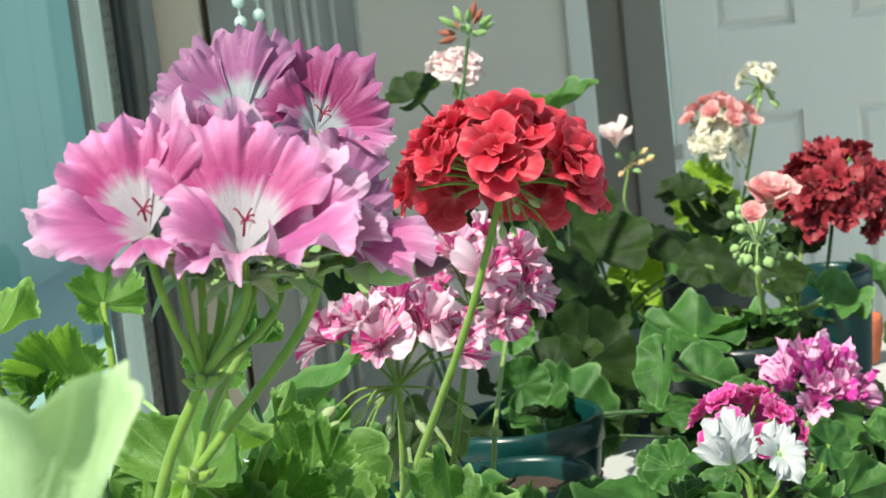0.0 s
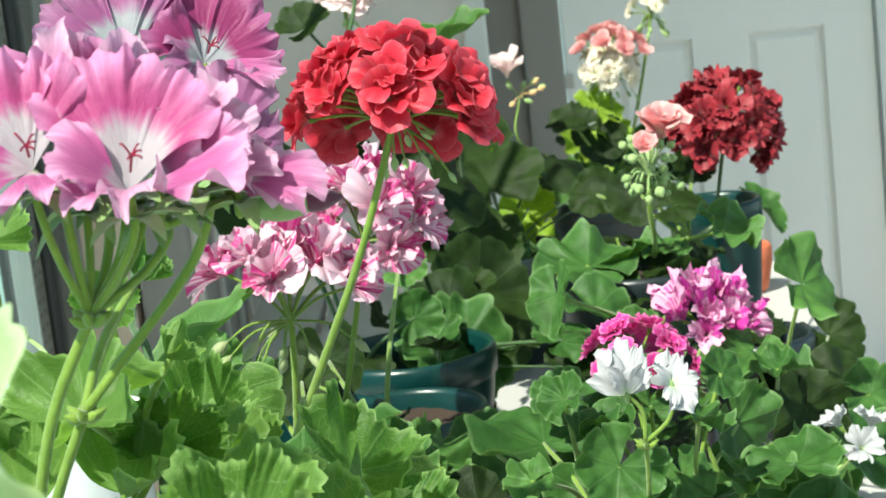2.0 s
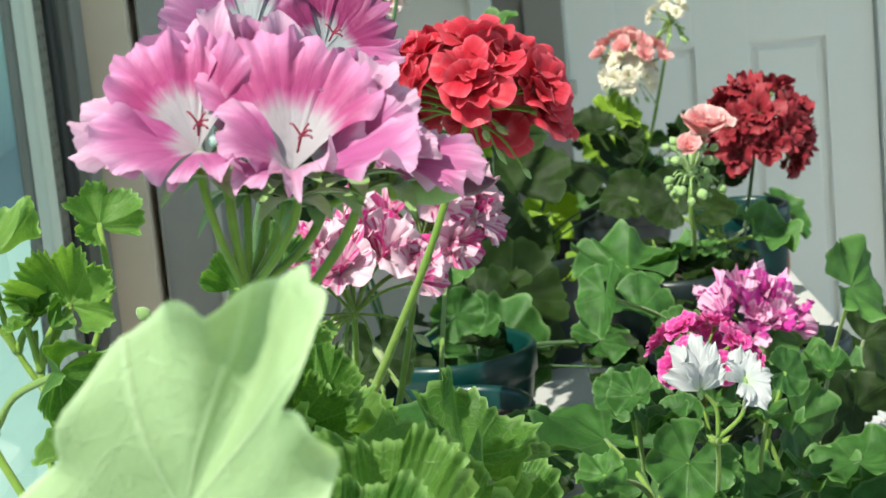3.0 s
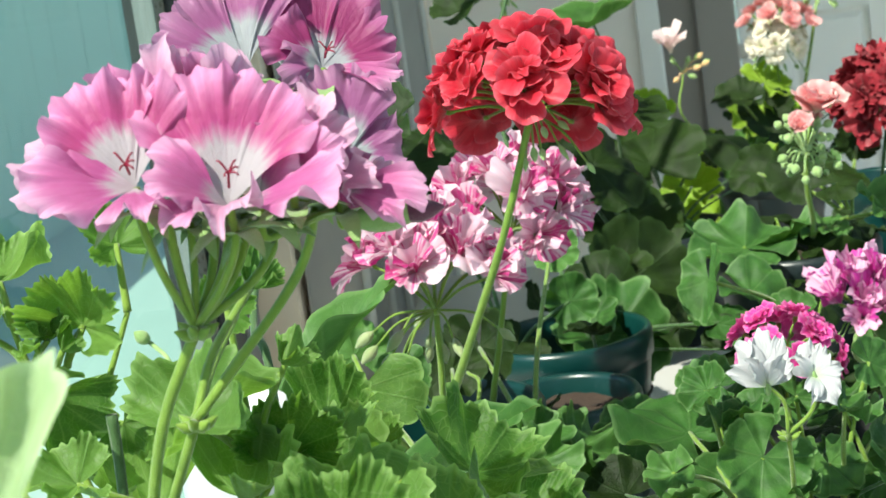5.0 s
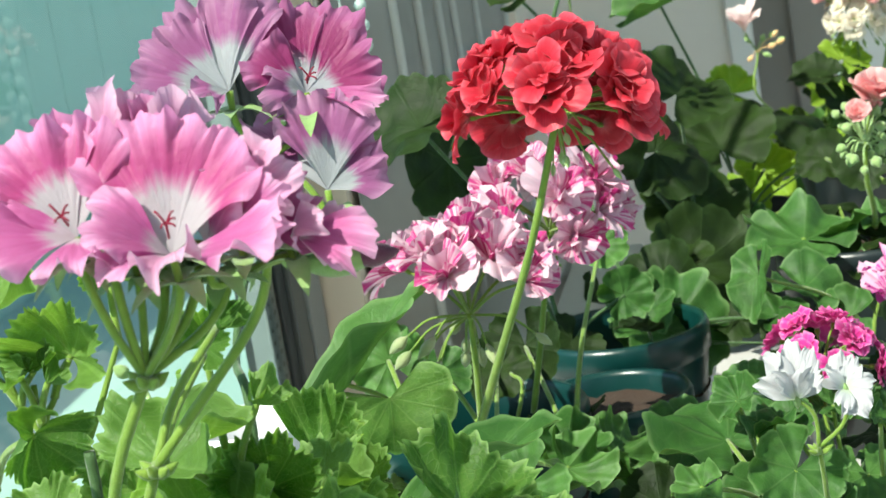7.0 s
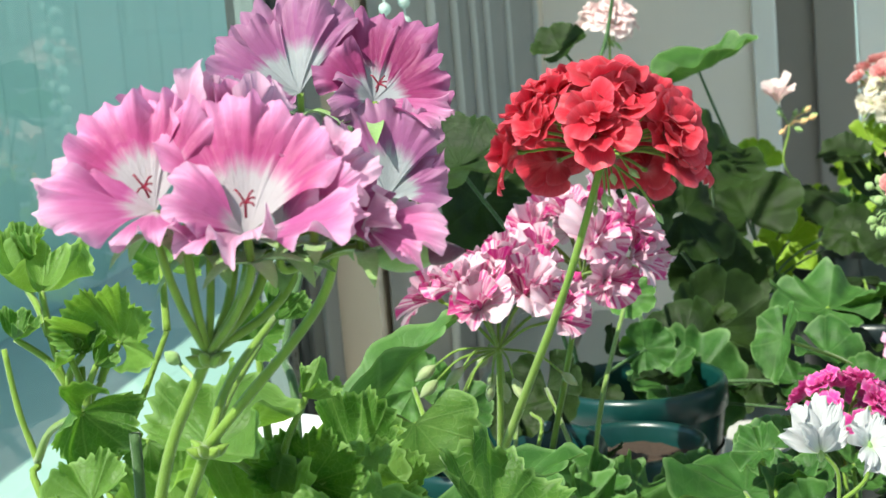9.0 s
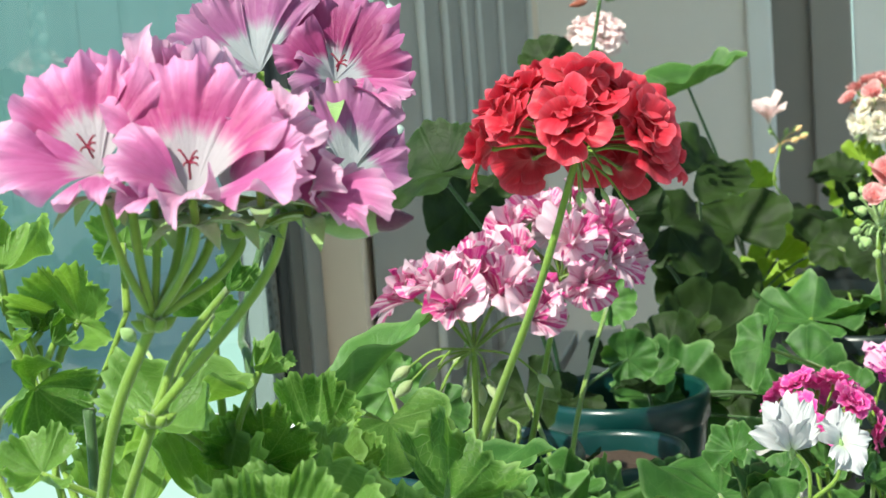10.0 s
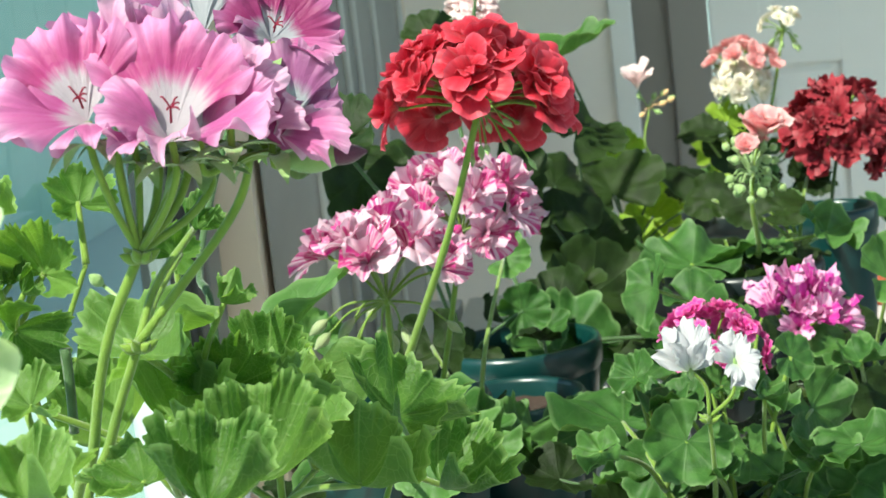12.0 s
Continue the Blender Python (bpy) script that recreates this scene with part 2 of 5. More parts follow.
M["dark_stem"] = stem_material("dark_green_stem", (0.03, 0.08, 0.02), (0.07, 0.15, 0.04))
M["sepal"] = stem_material("green_sepal", (0.14, 0.26, 0.06), (0.30, 0.44, 0.16))
M["bud"] = stem_material("pale_green_bud", (0.20, 0.36, 0.09), (0.42, 0.56, 0.24))
M["striped_bud"] = stem_material("pink_tipped_bud", (0.18, 0.30, 0.08), (0.46, 0.46, 0.28))
M["red_bud"] = stem_material("red_brown_bud", (0.22, 0.05, 0.03), (0.38, 0.10, 0.05))
M["peach_bud"] = stem_material("peach_bud", (0.70, 0.42, 0.16), (0.80, 0.55, 0.30))
M["purple_bud"] = stem_material("purple_bud", (0.05, 0.014, 0.03), (0.14, 0.03, 0.075))
M["pot_green"] = plain("green_plastic", (0.003, 0.034, 0.031), 0.30, 200.0, 0.25, 0.0003)
M["pot_black"] = plain("black_plastic", (0.012, 0.020, 0.022), 0.35, 200.0, 0.3, 0.0003)
M["pot_clay"] = plain("terracotta", (0.55, 0.14, 0.06), 0.75, 120.0, 0.3, 0.0008)
M["soil"] = plain("potting_soil", (0.055, 0.032, 0.02), 0.95, 260.0, 0.7, 0.003)
M["table"] = plain("white_painted_board", (0.48, 0.47, 0.455), 0.45, 30.0, 0.1)
M["white_plastic"] = plain("white_plastic", (0.70, 0.71, 0.72), 0.35, 120.0, 0.06, 0.0003)
M["wall"] = plain("grey_white_wall_paint", (0.80, 0.75, 0.70), 0.7, 60.0, 0.06, 0.0006)
M["beige"] = plain("beige_wall_paint", (0.72, 0.60, 0.48), 0.7, 60.0, 0.08, 0.0006)
M["trim"] = plain("white_trim_paint", (0.76, 0.76, 0.74), 0.4, 30.0, 0.05, 0.0003)
# Shade on the wall return and left casing, put into a darker colour.
M["wall_shade"] = plain("shaded_wall_paint", (0.29, 0.262, 0.238), 0.6, 50.0, 0.08, 0.0005)
M["door"] = plain("white_door_paint", (0.86, 0.84, 0.80), 0.38, 25.0, 0.05, 0.0003)
M["steel"] = plain("brushed_metal", (0.42, 0.42, 0.40), 0.35, 300.0, 0.2, 0.0002, 1.0)
M["alu"] = plain("grey_window_frame", (0.062, 0.068, 0.066), 0.4, 80.0, 0.12, 0.0003)
M["pale_alu"] = plain("pale_grey_window_frame", (0.20, 0.21, 0.205), 0.4, 80.0, 0.1, 0.0003)
M["seal"] = plain("dark_window_seal", (0.022, 0.026, 0.026), 0.6, 80.0, 0.2)
M["floor"] = plain("pale_floor", (0.76, 0.70, 0.60), 0.5, 12.0, 0.15)
M["ceiling"] = plain("white_ceiling_paint", (0.78, 0.78, 0.76), 0.8, 60.0, 0.05)


def curtain_material():
    n = Nodes("grey_blind_cloth")
    p = position(n)
    weave = n.noise(700.0, 2.0, p)
    colour = n.mix(n.noise(14.0, 3.0, p), (0.30, 0.285, 0.26), (0.40, 0.38, 0.35))
    b = n.surface(colour, 0.85, 0, n.bump(weave, 0.4, 0.0006), 0.2)
    return n.done(n.thin(b, colour, 0.08))


def glass_material(name, tint):
    n = Nodes(name)
    clear = n.add("ShaderNodeBsdfTransparent", Color=(*tint, 1))
    gloss = n.add("ShaderNodeBsdfGlossy", Roughness=0.015)
    f = n.add("ShaderNodeFresnel", IOR=1.45)
    m = n.add("ShaderNodeMixShader")
    n.link(f.outputs[0], m.inputs[0]).link(clear.outputs[0], m.inputs[1]).link(gloss.outputs[0], m.inputs[2])
    return n.done(m)


# Light caught by the vane edges, put into a paler cloth colour.
M["lit_edge"] = plain("lit_edge_cloth", (0.56, 0.54, 0.50), 0.8, 300.0, 0.1)
M["curtain"], M["glass"] = curtain_material(), glass_material("window_glass", (0.78, 0.95, 0.91))
M["paving"] = plain("pale_paving", (0.37, 0.50, 0.45), 0.8, 8.0, 0.3, 0.002)
M["fence"] = plain("blue_green_fence_paint", (0.36, 0.53, 0.49), 0.6, 6.0, 0.25, 0.0005)
n = Nodes("clear_bead_plastic")
M["crystal"] = n.done(n.thin(n.surface((0.62, 0.72, 0.68), 0.12, 0, None, 0.6), n.mix(0.5, (0.6, 0.7, 0.66), (0.7, 0.8, 0.76)), 0.5))
M["cord"] = plain("pale_cord", (0.55, 0.60, 0.57), 0.6)


# ---- building helpers ----
def rest(ob):
    """Where an object stands in the world, worked out by hand along its parents."""
    return (rest(ob.parent) @ ob.matrix_parent_inverse @ ob.matrix_basis) if ob.parent else ob.matrix_basis.copy()


def to_mesh(name, bm, material, smooth=True):
    me = bpy.data.meshes.new(name)
    bm.to_mesh(me)
    bm.free()
    for m in material if isinstance(material, (list, tuple)) else (material,):
        me.materials.append(m)
    for p in me.polygons:
        p.use_smooth = smooth
    return me


def part(name, shape, material, parent, label="", at=None, smooth=True):
    """Links a bmesh, or a mesh made before, as one object under a thing or a part, at a pose in the world."""
    me = to_mesh(name, shape, material, smooth) if isinstance(shape, bmesh.types.BMesh) else shape
    ob = new(name, me)
    if parent is not None:
        ob.parent = parent
        ob.matrix_parent_inverse = rest(parent).inverted()
    ob.matrix_basis = at if at is not None else Matrix()
    if label:
        ob["label"] = label
    return ob


def thing(name, place, label, category, group="", kind=""):
    ob = new(name)
    ob.empty_display_size = 0.02
    ob.matrix_basis = Matrix.Translation(place)
    return tagged(ob, label, category, group, kind)


def box(bm, x0, x1, y0, y1, z0, z1, bevel=0.0, m=None):
    made = bmesh.ops.create_cube(bm, size=1.0)["verts"]
    for v in made:
        v.co = Vector(((x0 + x1) / 2 + v.co.x * (x1 - x0), (y0 + y1) / 2 + v.co.y * (y1 - y0), (z0 + z1) / 2 + v.co.z * (z1 - z0)))
    if bevel:
        edges = {e for v in made for e in v.link_edges}
        got = bmesh.ops.bevel(bm, geom=list(edges), offset=bevel, segments=2, affect="EDGES", profile=0.6)
        made = list({v for f in got["faces"] for v in f.verts} | {v for v in made if v.is_valid})
    if m is not None:
        for v in made:
            v.co = m @ v.co
    return bm


def smooth_line(points, steps=5):
    """Points along a soft curve through the given ones."""
    p = [Vector(q) for q in points]
    p = [2 * p[0] - p[1], *p, 2 * p[-1] - p[-2]]
    out = []
    for a, b, c, d in zip(p, p[1:], p[2:], p[3:]):
        for k in range(steps):
            t = k / steps
            out.append(0.5 * (2 * b + (c - a) * t + (2 * a - 5 * b + 4 * c - d) * t * t + (3 * b - a - 3 * c + d) * t**3))
    return [*out, p[-2]]


def tube(bm, points, r0, r1, segments=7, steps=5, lump=0.0):
    """A tapering round stem along a soft curve."""
    line = smooth_line(points, steps)
    rings = []
    side = Vector((0.3, 0.9, 0.2))
    for k, q in enumerate(line):
        ahead = (line[min(k + 1, len(line) - 1)] - line[max(k - 1, 0)]).normalized()
        side = (side - ahead * side.dot(ahead)).normalized()
        up = ahead.cross(side)
        r = r0 + (r1 - r0) * k / (len(line) - 1)
        r *= 1 + lump * noise.noise(q * 90)
        rings.append([bm.verts.new(q + (side * math.cos(a) + up * math.sin(a)) * r) for a in (2 * math.pi * i / segments for i in range(segments))])
    for a, b in zip(rings, rings[1:]):
        for i in range(segments):
            bm.faces.new((a[i], a[(i + 1) % segments], b[(i + 1) % segments], b[i]))
    bm.faces.new(rings[0][::-1])
    bm.faces.new(rings[-1])
    return bm


def lathe(bm, profile, segments=40, middle=(0, 0, 0)):
    """A turned shape from pairs of radius and height."""
    o = Vector(middle)
    rings = [[bm.verts.new(o + Vector((r * math.cos(a), r * math.sin(a), z))) for a in (2 * math.pi * i / segments for i in range(segments))] for r, z in profile]
    for a, b in zip(rings, rings[1:]):
        for i in range(segments):
            bm.faces.new((a[i], a[(i + 1) % segments], b[(i + 1) % segments], b[i]))
    return bm


def blob(bm, place, ahead, length, width, segments=8, rings=6, power=1.0):
    """A bud: an egg that is drawn out along one direction."""
    q = Vector(ahead).to_track_quat("Z", "Y").to_matrix()
    rows = []
    for j in range(rings + 1):
        v = j / rings
        r = width * 0.5 * math.sin(math.pi * min(max(v, 0.02), 0.98)) ** 0.75 * (1 - 0.35 * v * power)
        rows.append([bm.verts.new(Vector(place) + q @ Vector((r * math.cos(a), r * math.sin(a), v * length))) for a in (2 * math.pi * i / segments for i in range(segments))])
    for a, b in zip(rows, rows[1:]):
        for i in range(segments):
            bm.faces.new((a[i], a[(i + 1) % segments], b[(i + 1) % segments], b[i]))
    return bm


# ---- leaves ----
def leaf_mesh(name, material, seed, lobes=7, depth=0.12, teeth=0.03, per=5, sharp=False, cup=0.18, pleat=0.06, fold=0.0, crinkle=0.03, narrow=1.0, droop=0.0, reach_deg=165):
    """A leaf of radius 1: its stalk joins at the origin, its tip points along +y, its upper side faces +z."""
    bm = bmesh.new()
    layer = bm.loops.layers.uv.new("UVMap")
    rnd = random.Random(seed)
    nr, na, half = 11, 98 if not sharp else 196, radians(reach_deg)
    ph = [rnd.uniform(0, 6.3) for _ in range(6)]
    size = [1 + rnd.uniform(-0.1, 0.08) for _ in range(lobes + 2)]
    bite = [rnd.uniform(0.45, 1.35) for _ in range(97)]
    where = {}
    rows = []
    for j in range(nr + 1):
        s = j / nr
        row = []
        for i in range(na + 1):
            a = -half + 2 * half * i / na
            k = (a + half) / (2 * half) * lobes
            wave = abs(math.sin(math.pi * k))
            tooth = (k * per) % 1.0
            tooth = (1 - abs(2 * tooth - 1)) if sharp else abs(math.sin(math.pi * tooth))
            reach = (1 - (depth - depth * wave**0.7) * s**2.5) * size[min(int(k), lobes)] ** (0.5 * s * s) + teeth * tooth * bite[int(k * per) % 97] * s**7
            reach *= 1 - 0.22 * (abs(a) / half) ** 3
            x, y = s * reach * math.sin(a) * narrow, s * reach * math.cos(a)
            z = cup * s * s + pleat * (1 + 0.6 * math.sin(1.9 * a + ph[5])) * math.cos(2 * math.pi * k) * s**1.3
            z += crinkle * s * s * (math.sin(5 * a + ph[0]) + (0.25 if sharp else 0.6) * math.sin(9 * a + ph[1] + 3 * s)) + 0.2 * crinkle * s**8 * math.sin(17 * a + ph[4]) + (0.5 * crinkle * s**3 * noise.noise(Vector((4.0 * a, ph[3], s))))
            z += s * (0.20 * noise.noise(Vector((x * 1.5 + ph[2], y * 1.5, ph[3]))) + 0.055 * noise.noise(Vector((x * 4.5 + ph[2], y * 4.5, ph[4]))))
            z += fold * (abs(x) + 0.03) ** 1.15 - droop * s * s * max(0.0, math.cos(a))
            if fold:
                x *= 1 / math.sqrt(1 + fold * fold)
            v = bm.verts.new((x, y, z))
            where[v] = (i / na * 330 / 360, s)
            row.append(v)
        rows.append(row)
    for a, b in zip(rows[1:], rows[2:]):
        for i in range(na):
            bm.faces.new((a[i], a[i + 1], b[i + 1], b[i]))
    middle = rows[0][0]
    for i in range(na):
        bm.faces.new((middle, rows[1][i + 1], rows[1][i]))
    for v in rows[0][1:]:
        bm.verts.remove(v)
    bmesh.ops.recalc_face_normals(bm, faces=bm.faces)
    for f in bm.faces:
        for l in f.loops:
            l[layer].uv = where[l.vert]
    me = to_mesh(name, bm, material)
    return me


def shapes_of(kind, seeds, **form):
    """Several leaves of one kind that differ in cup, fold, droop and crinkle."""
    made = []
    for seed in seeds:
        rnd = random.Random(seed * 13)
        own = dict(form)
        for key, by in (("cup", 0.14), ("crinkle", 0.03), ("fold", 0.22), ("droop", 0.16)):
            own[key] = max(-0.1, own.get(key, 0.0) + rnd.uniform(-by, by))
        made.append(leaf_mesh("leaf", M[kind], seed, **own))
    return made


LEAF = {
    "z": shapes_of("z", (1, 2, 3, 21, 22, 30, 31), depth=0.085, teeth=0.05, per=3, cup=0.20, pleat=0.03, crinkle=0.095, fold=0.15, droop=0.15),
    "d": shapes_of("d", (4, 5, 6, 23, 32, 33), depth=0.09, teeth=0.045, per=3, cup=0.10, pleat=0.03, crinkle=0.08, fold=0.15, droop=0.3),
    "g": shapes_of("z", (7, 8), depth=0.14, teeth=0.04, per=3, cup=0.14, pleat=0.05, crinkle=0.15),
    "c": shapes_of("z", (9, 10, 11), depth=0.13, teeth=0.06, per=3, cup=0.34, pleat=0.07, crinkle=0.20),
    "y": shapes_of("y", (12, 13), depth=0.14, teeth=0.04, per=3, cup=0.2, pleat=0.05, crinkle=0.06),
    "r": [leaf_mesh("leaf", M["r"], s, 5, 0.24, 0.10, 6, True, c, p * 2.3, 0.18, 0.16, 1.0, w, d) for s, c, p, w, d in ((16, 0.65, 0.05, 0.1, 135), (17, 0.9, 0.06, 0.0, 120), (18, 0.45, 0.05, 0.3, 150), (19, 0.75, 0.055, 0.1, 130), (26, 0.35, 0.04, 0.35, 145))],
    # Toothed leaf in the backlit colour, for glowing margins.
    "s": [leaf_mesh("leaf", M["y"], 27, 5, 0.22, 0.12, 5, True, 0.35, 0.06, 0.1, 0.12, 1.0, 0.1, 125)],
    "e": [leaf_mesh("leaf", M["z"], s, 7, 0.07, 0.02, 3, False, 0.12, 0.01, 0.4, 0.05, 0.55, 0.12) for s in (24, 25)],
    "t": [leaf_mesh("leaf", M["z"], 28, 7, 0.06, 0.02, 3, False, 0.05, 0.01, 0.8, 0.03, 0.27, 0.12)],
    "h": [leaf_mesh("leaf", M["r"], 29, 5, 0.12, 0.02, 3, False, 0.1, 0.02, 0.25, 0.05, 1.15, 0.1, 120)],
    "n": [leaf_mesh("leaf", M["n"], 20, 5, 0.20, 0.035, 4, False, 0.08, 0.03, 0.35, 0.09, 0.52, 0.0, 150)],
}


def stalk_end(hub, at, bend):
    """A leaf stalk from the plant's foot to the leaf, rising first and then leaning out."""
    a, b = Vector(hub), Vector(at)
    mid = a.lerp(b, 0.5) + Vector((0, 0, 0.25 * (b - a).length * bend)) - Vector(((b - a).x, (b - a).y, 0)) * 0.15
    return [a, mid, b]


def leaves(plant, hub, rows, stalk="stem", thick=0.0014, bend=0.5, tips=None):
    """Leaves by place, turn, radius and kind. Each hangs on the nearest of the tips; without tips a few branches are grown from the hub."""
    rnd = random.Random(len(rows))
    if tips is None:
        spots = sorted((Vector(r[:3]) for r in rows), key=lambda q: q.x)
        count = max(1, len(spots) // 4)
        tips = []
        for k in range(count):
            some = spots[k * len(spots) // count:(k + 1) * len(spots) // count]
            mean = sum(some, Vector()) / len(some)
            tip = Vector(hub).lerp(mean, 0.7)
            tip.z = max(hub[2] + 0.005, min(q.z for q in some) - 0.03)
            tips.append(tip)
            bm = bmesh.new()
            tube(bm, [Vector(hub) - Vector((0, 0, 0.02)), Vector(hub).lerp(tip, 0.5) - Vector((0, 0, 0.01)), tip], thick * 2.0, thick * 1.4, 8, 5, 0.1)
            part("stem", bm, M[stalk], plant)
    for k, (x, y, z, rx, ry, rz, size, kind) in enumerate(rows):
        shapes = LEAF[kind]
        m = pose(x, y, z, rx, ry, rz)
        if kind in "zdcy":
            m = m @ pose(0, 0, 0, rnd.uniform(-26, 20), rnd.uniform(-24, 24), rnd.uniform(-15, 15))
        foot = m @ Vector((0, -0.13 * size, -0.004 * size))
        part("leaf", shapes[k % len(shapes)], None, plant, "", Matrix.Translation(m @ Vector((0, -0.15 * size, 0))) @ m.to_3x3().to_4x4() @ Matrix.Scale(size, 4))
        root = min((Vector(q) for q in tips), key=lambda q: (q - foot).length + (0.15 if q.z > foot.z - 0.014 else 0))
        bm = bmesh.new()
        tube(bm, stalk_end(root, foot, bend * 0.2), thick * 1.15, thick * 0.85, 6, 5)
        part("petiole", bm, M[stalk], plant)


# Filler leaves, mostly in the shade-darkened kind, for dark gaps between plants.
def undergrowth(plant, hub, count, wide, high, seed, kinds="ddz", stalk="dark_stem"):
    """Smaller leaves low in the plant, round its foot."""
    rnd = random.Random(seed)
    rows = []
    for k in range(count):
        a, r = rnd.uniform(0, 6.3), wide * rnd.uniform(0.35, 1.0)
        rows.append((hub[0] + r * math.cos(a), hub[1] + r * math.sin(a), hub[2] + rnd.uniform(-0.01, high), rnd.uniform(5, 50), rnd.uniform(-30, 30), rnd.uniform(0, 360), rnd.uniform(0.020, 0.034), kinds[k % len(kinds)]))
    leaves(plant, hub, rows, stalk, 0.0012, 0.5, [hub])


# ---- flowers ----
def petal(bm, where, turn, length, width, th0, th1, ruffle, rnd, nu=8, nv=8, lift=0.0, curl=0.0, frilly=0.4):
    """One fan-shaped petal of a flower whose axis is +z: it leaves the throat at angle th0 and ends at th1 from the axis."""
    ph = [rnd.uniform(0, 6.3) for _ in range(6)]
    k1, k2, k3 = rnd.uniform(1.3, 1.9), rnd.uniform(2.2, 3.0), rnd.uniform(4.0, 5.2)
    open_by = math.asin(min(0.95, width / length))
    bend = th1 - th0 + 1e-4
    c, s = math.cos(turn), math.sin(turn)
    rows = []
    for j in range(nv + 1):
        v = j / nv
        row = []
        for i in range(nu + 1):
            a = 2 * i / nu - 1
            r = length * v * (1 - 0.05 * a * a - 0.24 * a**6 + 0.03 * math.sin(3.2 * a + ph[5]) * v + 0.02 * frilly * math.sin(12 * a + ph[4]) * v**5)
            f, side = r * math.cos(a * open_by), r * math.sin(a * open_by)
            th = th0 + bend * f / length + curl * v**3
            rad = 0.0008 + length / bend * (math.cos(th0) - math.cos(th0 + bend * f / length))
            z = lift + length / bend * (math.sin(th0 + bend * f / length) - math.sin(th0))
            frill = 0.9 * math.sin(k1 * a * math.pi + ph[0]) * v**2.6 + 0.8 * math.sin(k2 * a * math.pi + ph[1]) * v**4 + frilly * (0.75 * math.sin(k3 * a * math.pi + ph[2]) * v**5 + 0.3 * math.sin(1.7 * k3 * a * math.pi + ph[3]) * v**7)
            off = ruffle * frill + 0.20 * width * a * a * (1 - v) ** 0.6 * v**0.3 - curl * 0.10 * length * v**3
            rad, z = rad - off * math.cos(th), z + off * math.sin(th)
            vert = bm.verts.new((rad * c - side * s, rad * s + side * c, z))
            where[vert] = (i / nu, v)
            row.append(vert)
        rows.append(row)
    for a, b in zip(rows, rows[1:]):
        for i in range(nu):
            bm.faces.new((a[i], a[i + 1], b[i + 1], b[i]))


def flower_mesh(name, material, seed, whorls, jitter=0.15, frilly=0.4):
    """A flower of several whorls: (petals, length, half width, th0, th1, ruffle, grid)."""
    bm = bmesh.new()
    layer = bm.loops.layers.uv.new("UVMap")
    rnd = random.Random(seed)
    where = {}
    for w, (count, length, width, th0, th1, ruffle, grid) in enumerate(whorls):
        start = rnd.uniform(0, 6.3) if w else math.pi / 2
        for k in range(count):
            f = 1 + rnd.uniform(-jitter, jitter)
            petal(bm, where, start + 2 * math.pi * (k + rnd.uniform(-jitter, jitter)) / count, length * f, width * (1 + rnd.uniform(-jitter, jitter)),
                  radians(th0 + rnd.uniform(-6, 6)), radians(th1 + rnd.uniform(-14, 14)), ruffle, rnd, grid, max(6, grid * 2 // 3), 0.0003 * k, rnd.uniform(-0.5, 0.6), frilly)
    for f in bm.faces:
        for l in f.loops:
            l[layer].uv = where[l.vert]
    return to_mesh(name, bm, material)


RED = [(5, 0.0225, 0.0158, 46, 90, 0.0014, 14), (5, 0.0185, 0.0125, 20, 60, 0.0016, 12)]
SEMI = [(6, 0.0225, 0.0118, 44, 96, 0.0014, 10), (6, 0.0185, 0.0098, 22, 66, 0.0015, 9)]
BIG = [(6, 0.0310, 0.0165, 34, 80, 0.0024, 14), (5, 0.0275, 0.0140, 6, 36, 0.0026, 13)]
DARK = [(6, 0.0205, 0.0115, 45, 98, 0.0022, 11), (6, 0.0185, 0.0098, 25, 72, 0.0023, 10), (5, 0.0145, 0.0078, 8, 45, 0.0020, 9)]
ROSE = [(6, 0.0200, 0.0130, 26, 66, 0.0012, 11), (6, 0.0180, 0.0110, 14, 46, 0.0012, 10), (5, 0.0140, 0.0085, 4, 26, 0.0010, 9)]
DOUBLE = [(7, 0.020, 0.0105, 45, 92, 0.0015, 9), (7, 0.017, 0.009, 25, 66, 0.0015, 8), (6, 0.013, 0.007, 8, 38, 0.0013, 7)]
CUP = [(6, 0.026, 0.0115, 10, 40, 0.0022, 12), (4, 0.022, 0.010, 4, 24, 0.0020, 10)]


FLOWER = {
    "red": [flower_mesh("flower", M["red"], s, RED, 0.3, 0.25) for s in (41, 42, 43, 44)],
    "striped": [flower_mesh("flower", M["striped"], s, BIG, 0.24, 0.5) for s in (51, 52, 53, 54)],
    "dark_red": [flower_mesh("flower", M["dark_red"], s, DARK, 0.38, 0.9) for s in (55, 56, 57)],
    "peach": [flower_mesh("flower", M["peach"], s, ROSE, 0.2) for s in (58, 59)],
    "shell": [flower_mesh("flower", M["shell"], s, SEMI) for s in (61, 62)],
    "cream": [flower_mesh("flower", M["cream"], s, SEMI) for s in (63, 64)],
    "magenta": [flower_mesh("flower", M["magenta"], s, DOUBLE) for s in (65, 66)],
    "orchid": [flower_mesh("flower", M["orchid"], s, CUP, 0.25, 0.7) for s in (67, 68, 69)],
    "white": [flower_mesh("flower", M["white"], s, [(5, 0.0255, 0.0118, 22, 68, 0.0021, 26), (2, 0.018, 0.008, 10, 44, 0.0016, 16)], 0.15, 0.6) for s in (71, 72)],
    "pale": [flower_mesh("flower", M["shell"], s, [(8, 0.022, 0.0065, 12, 56, 0.0008, 8)]) for s in (73,)],
}


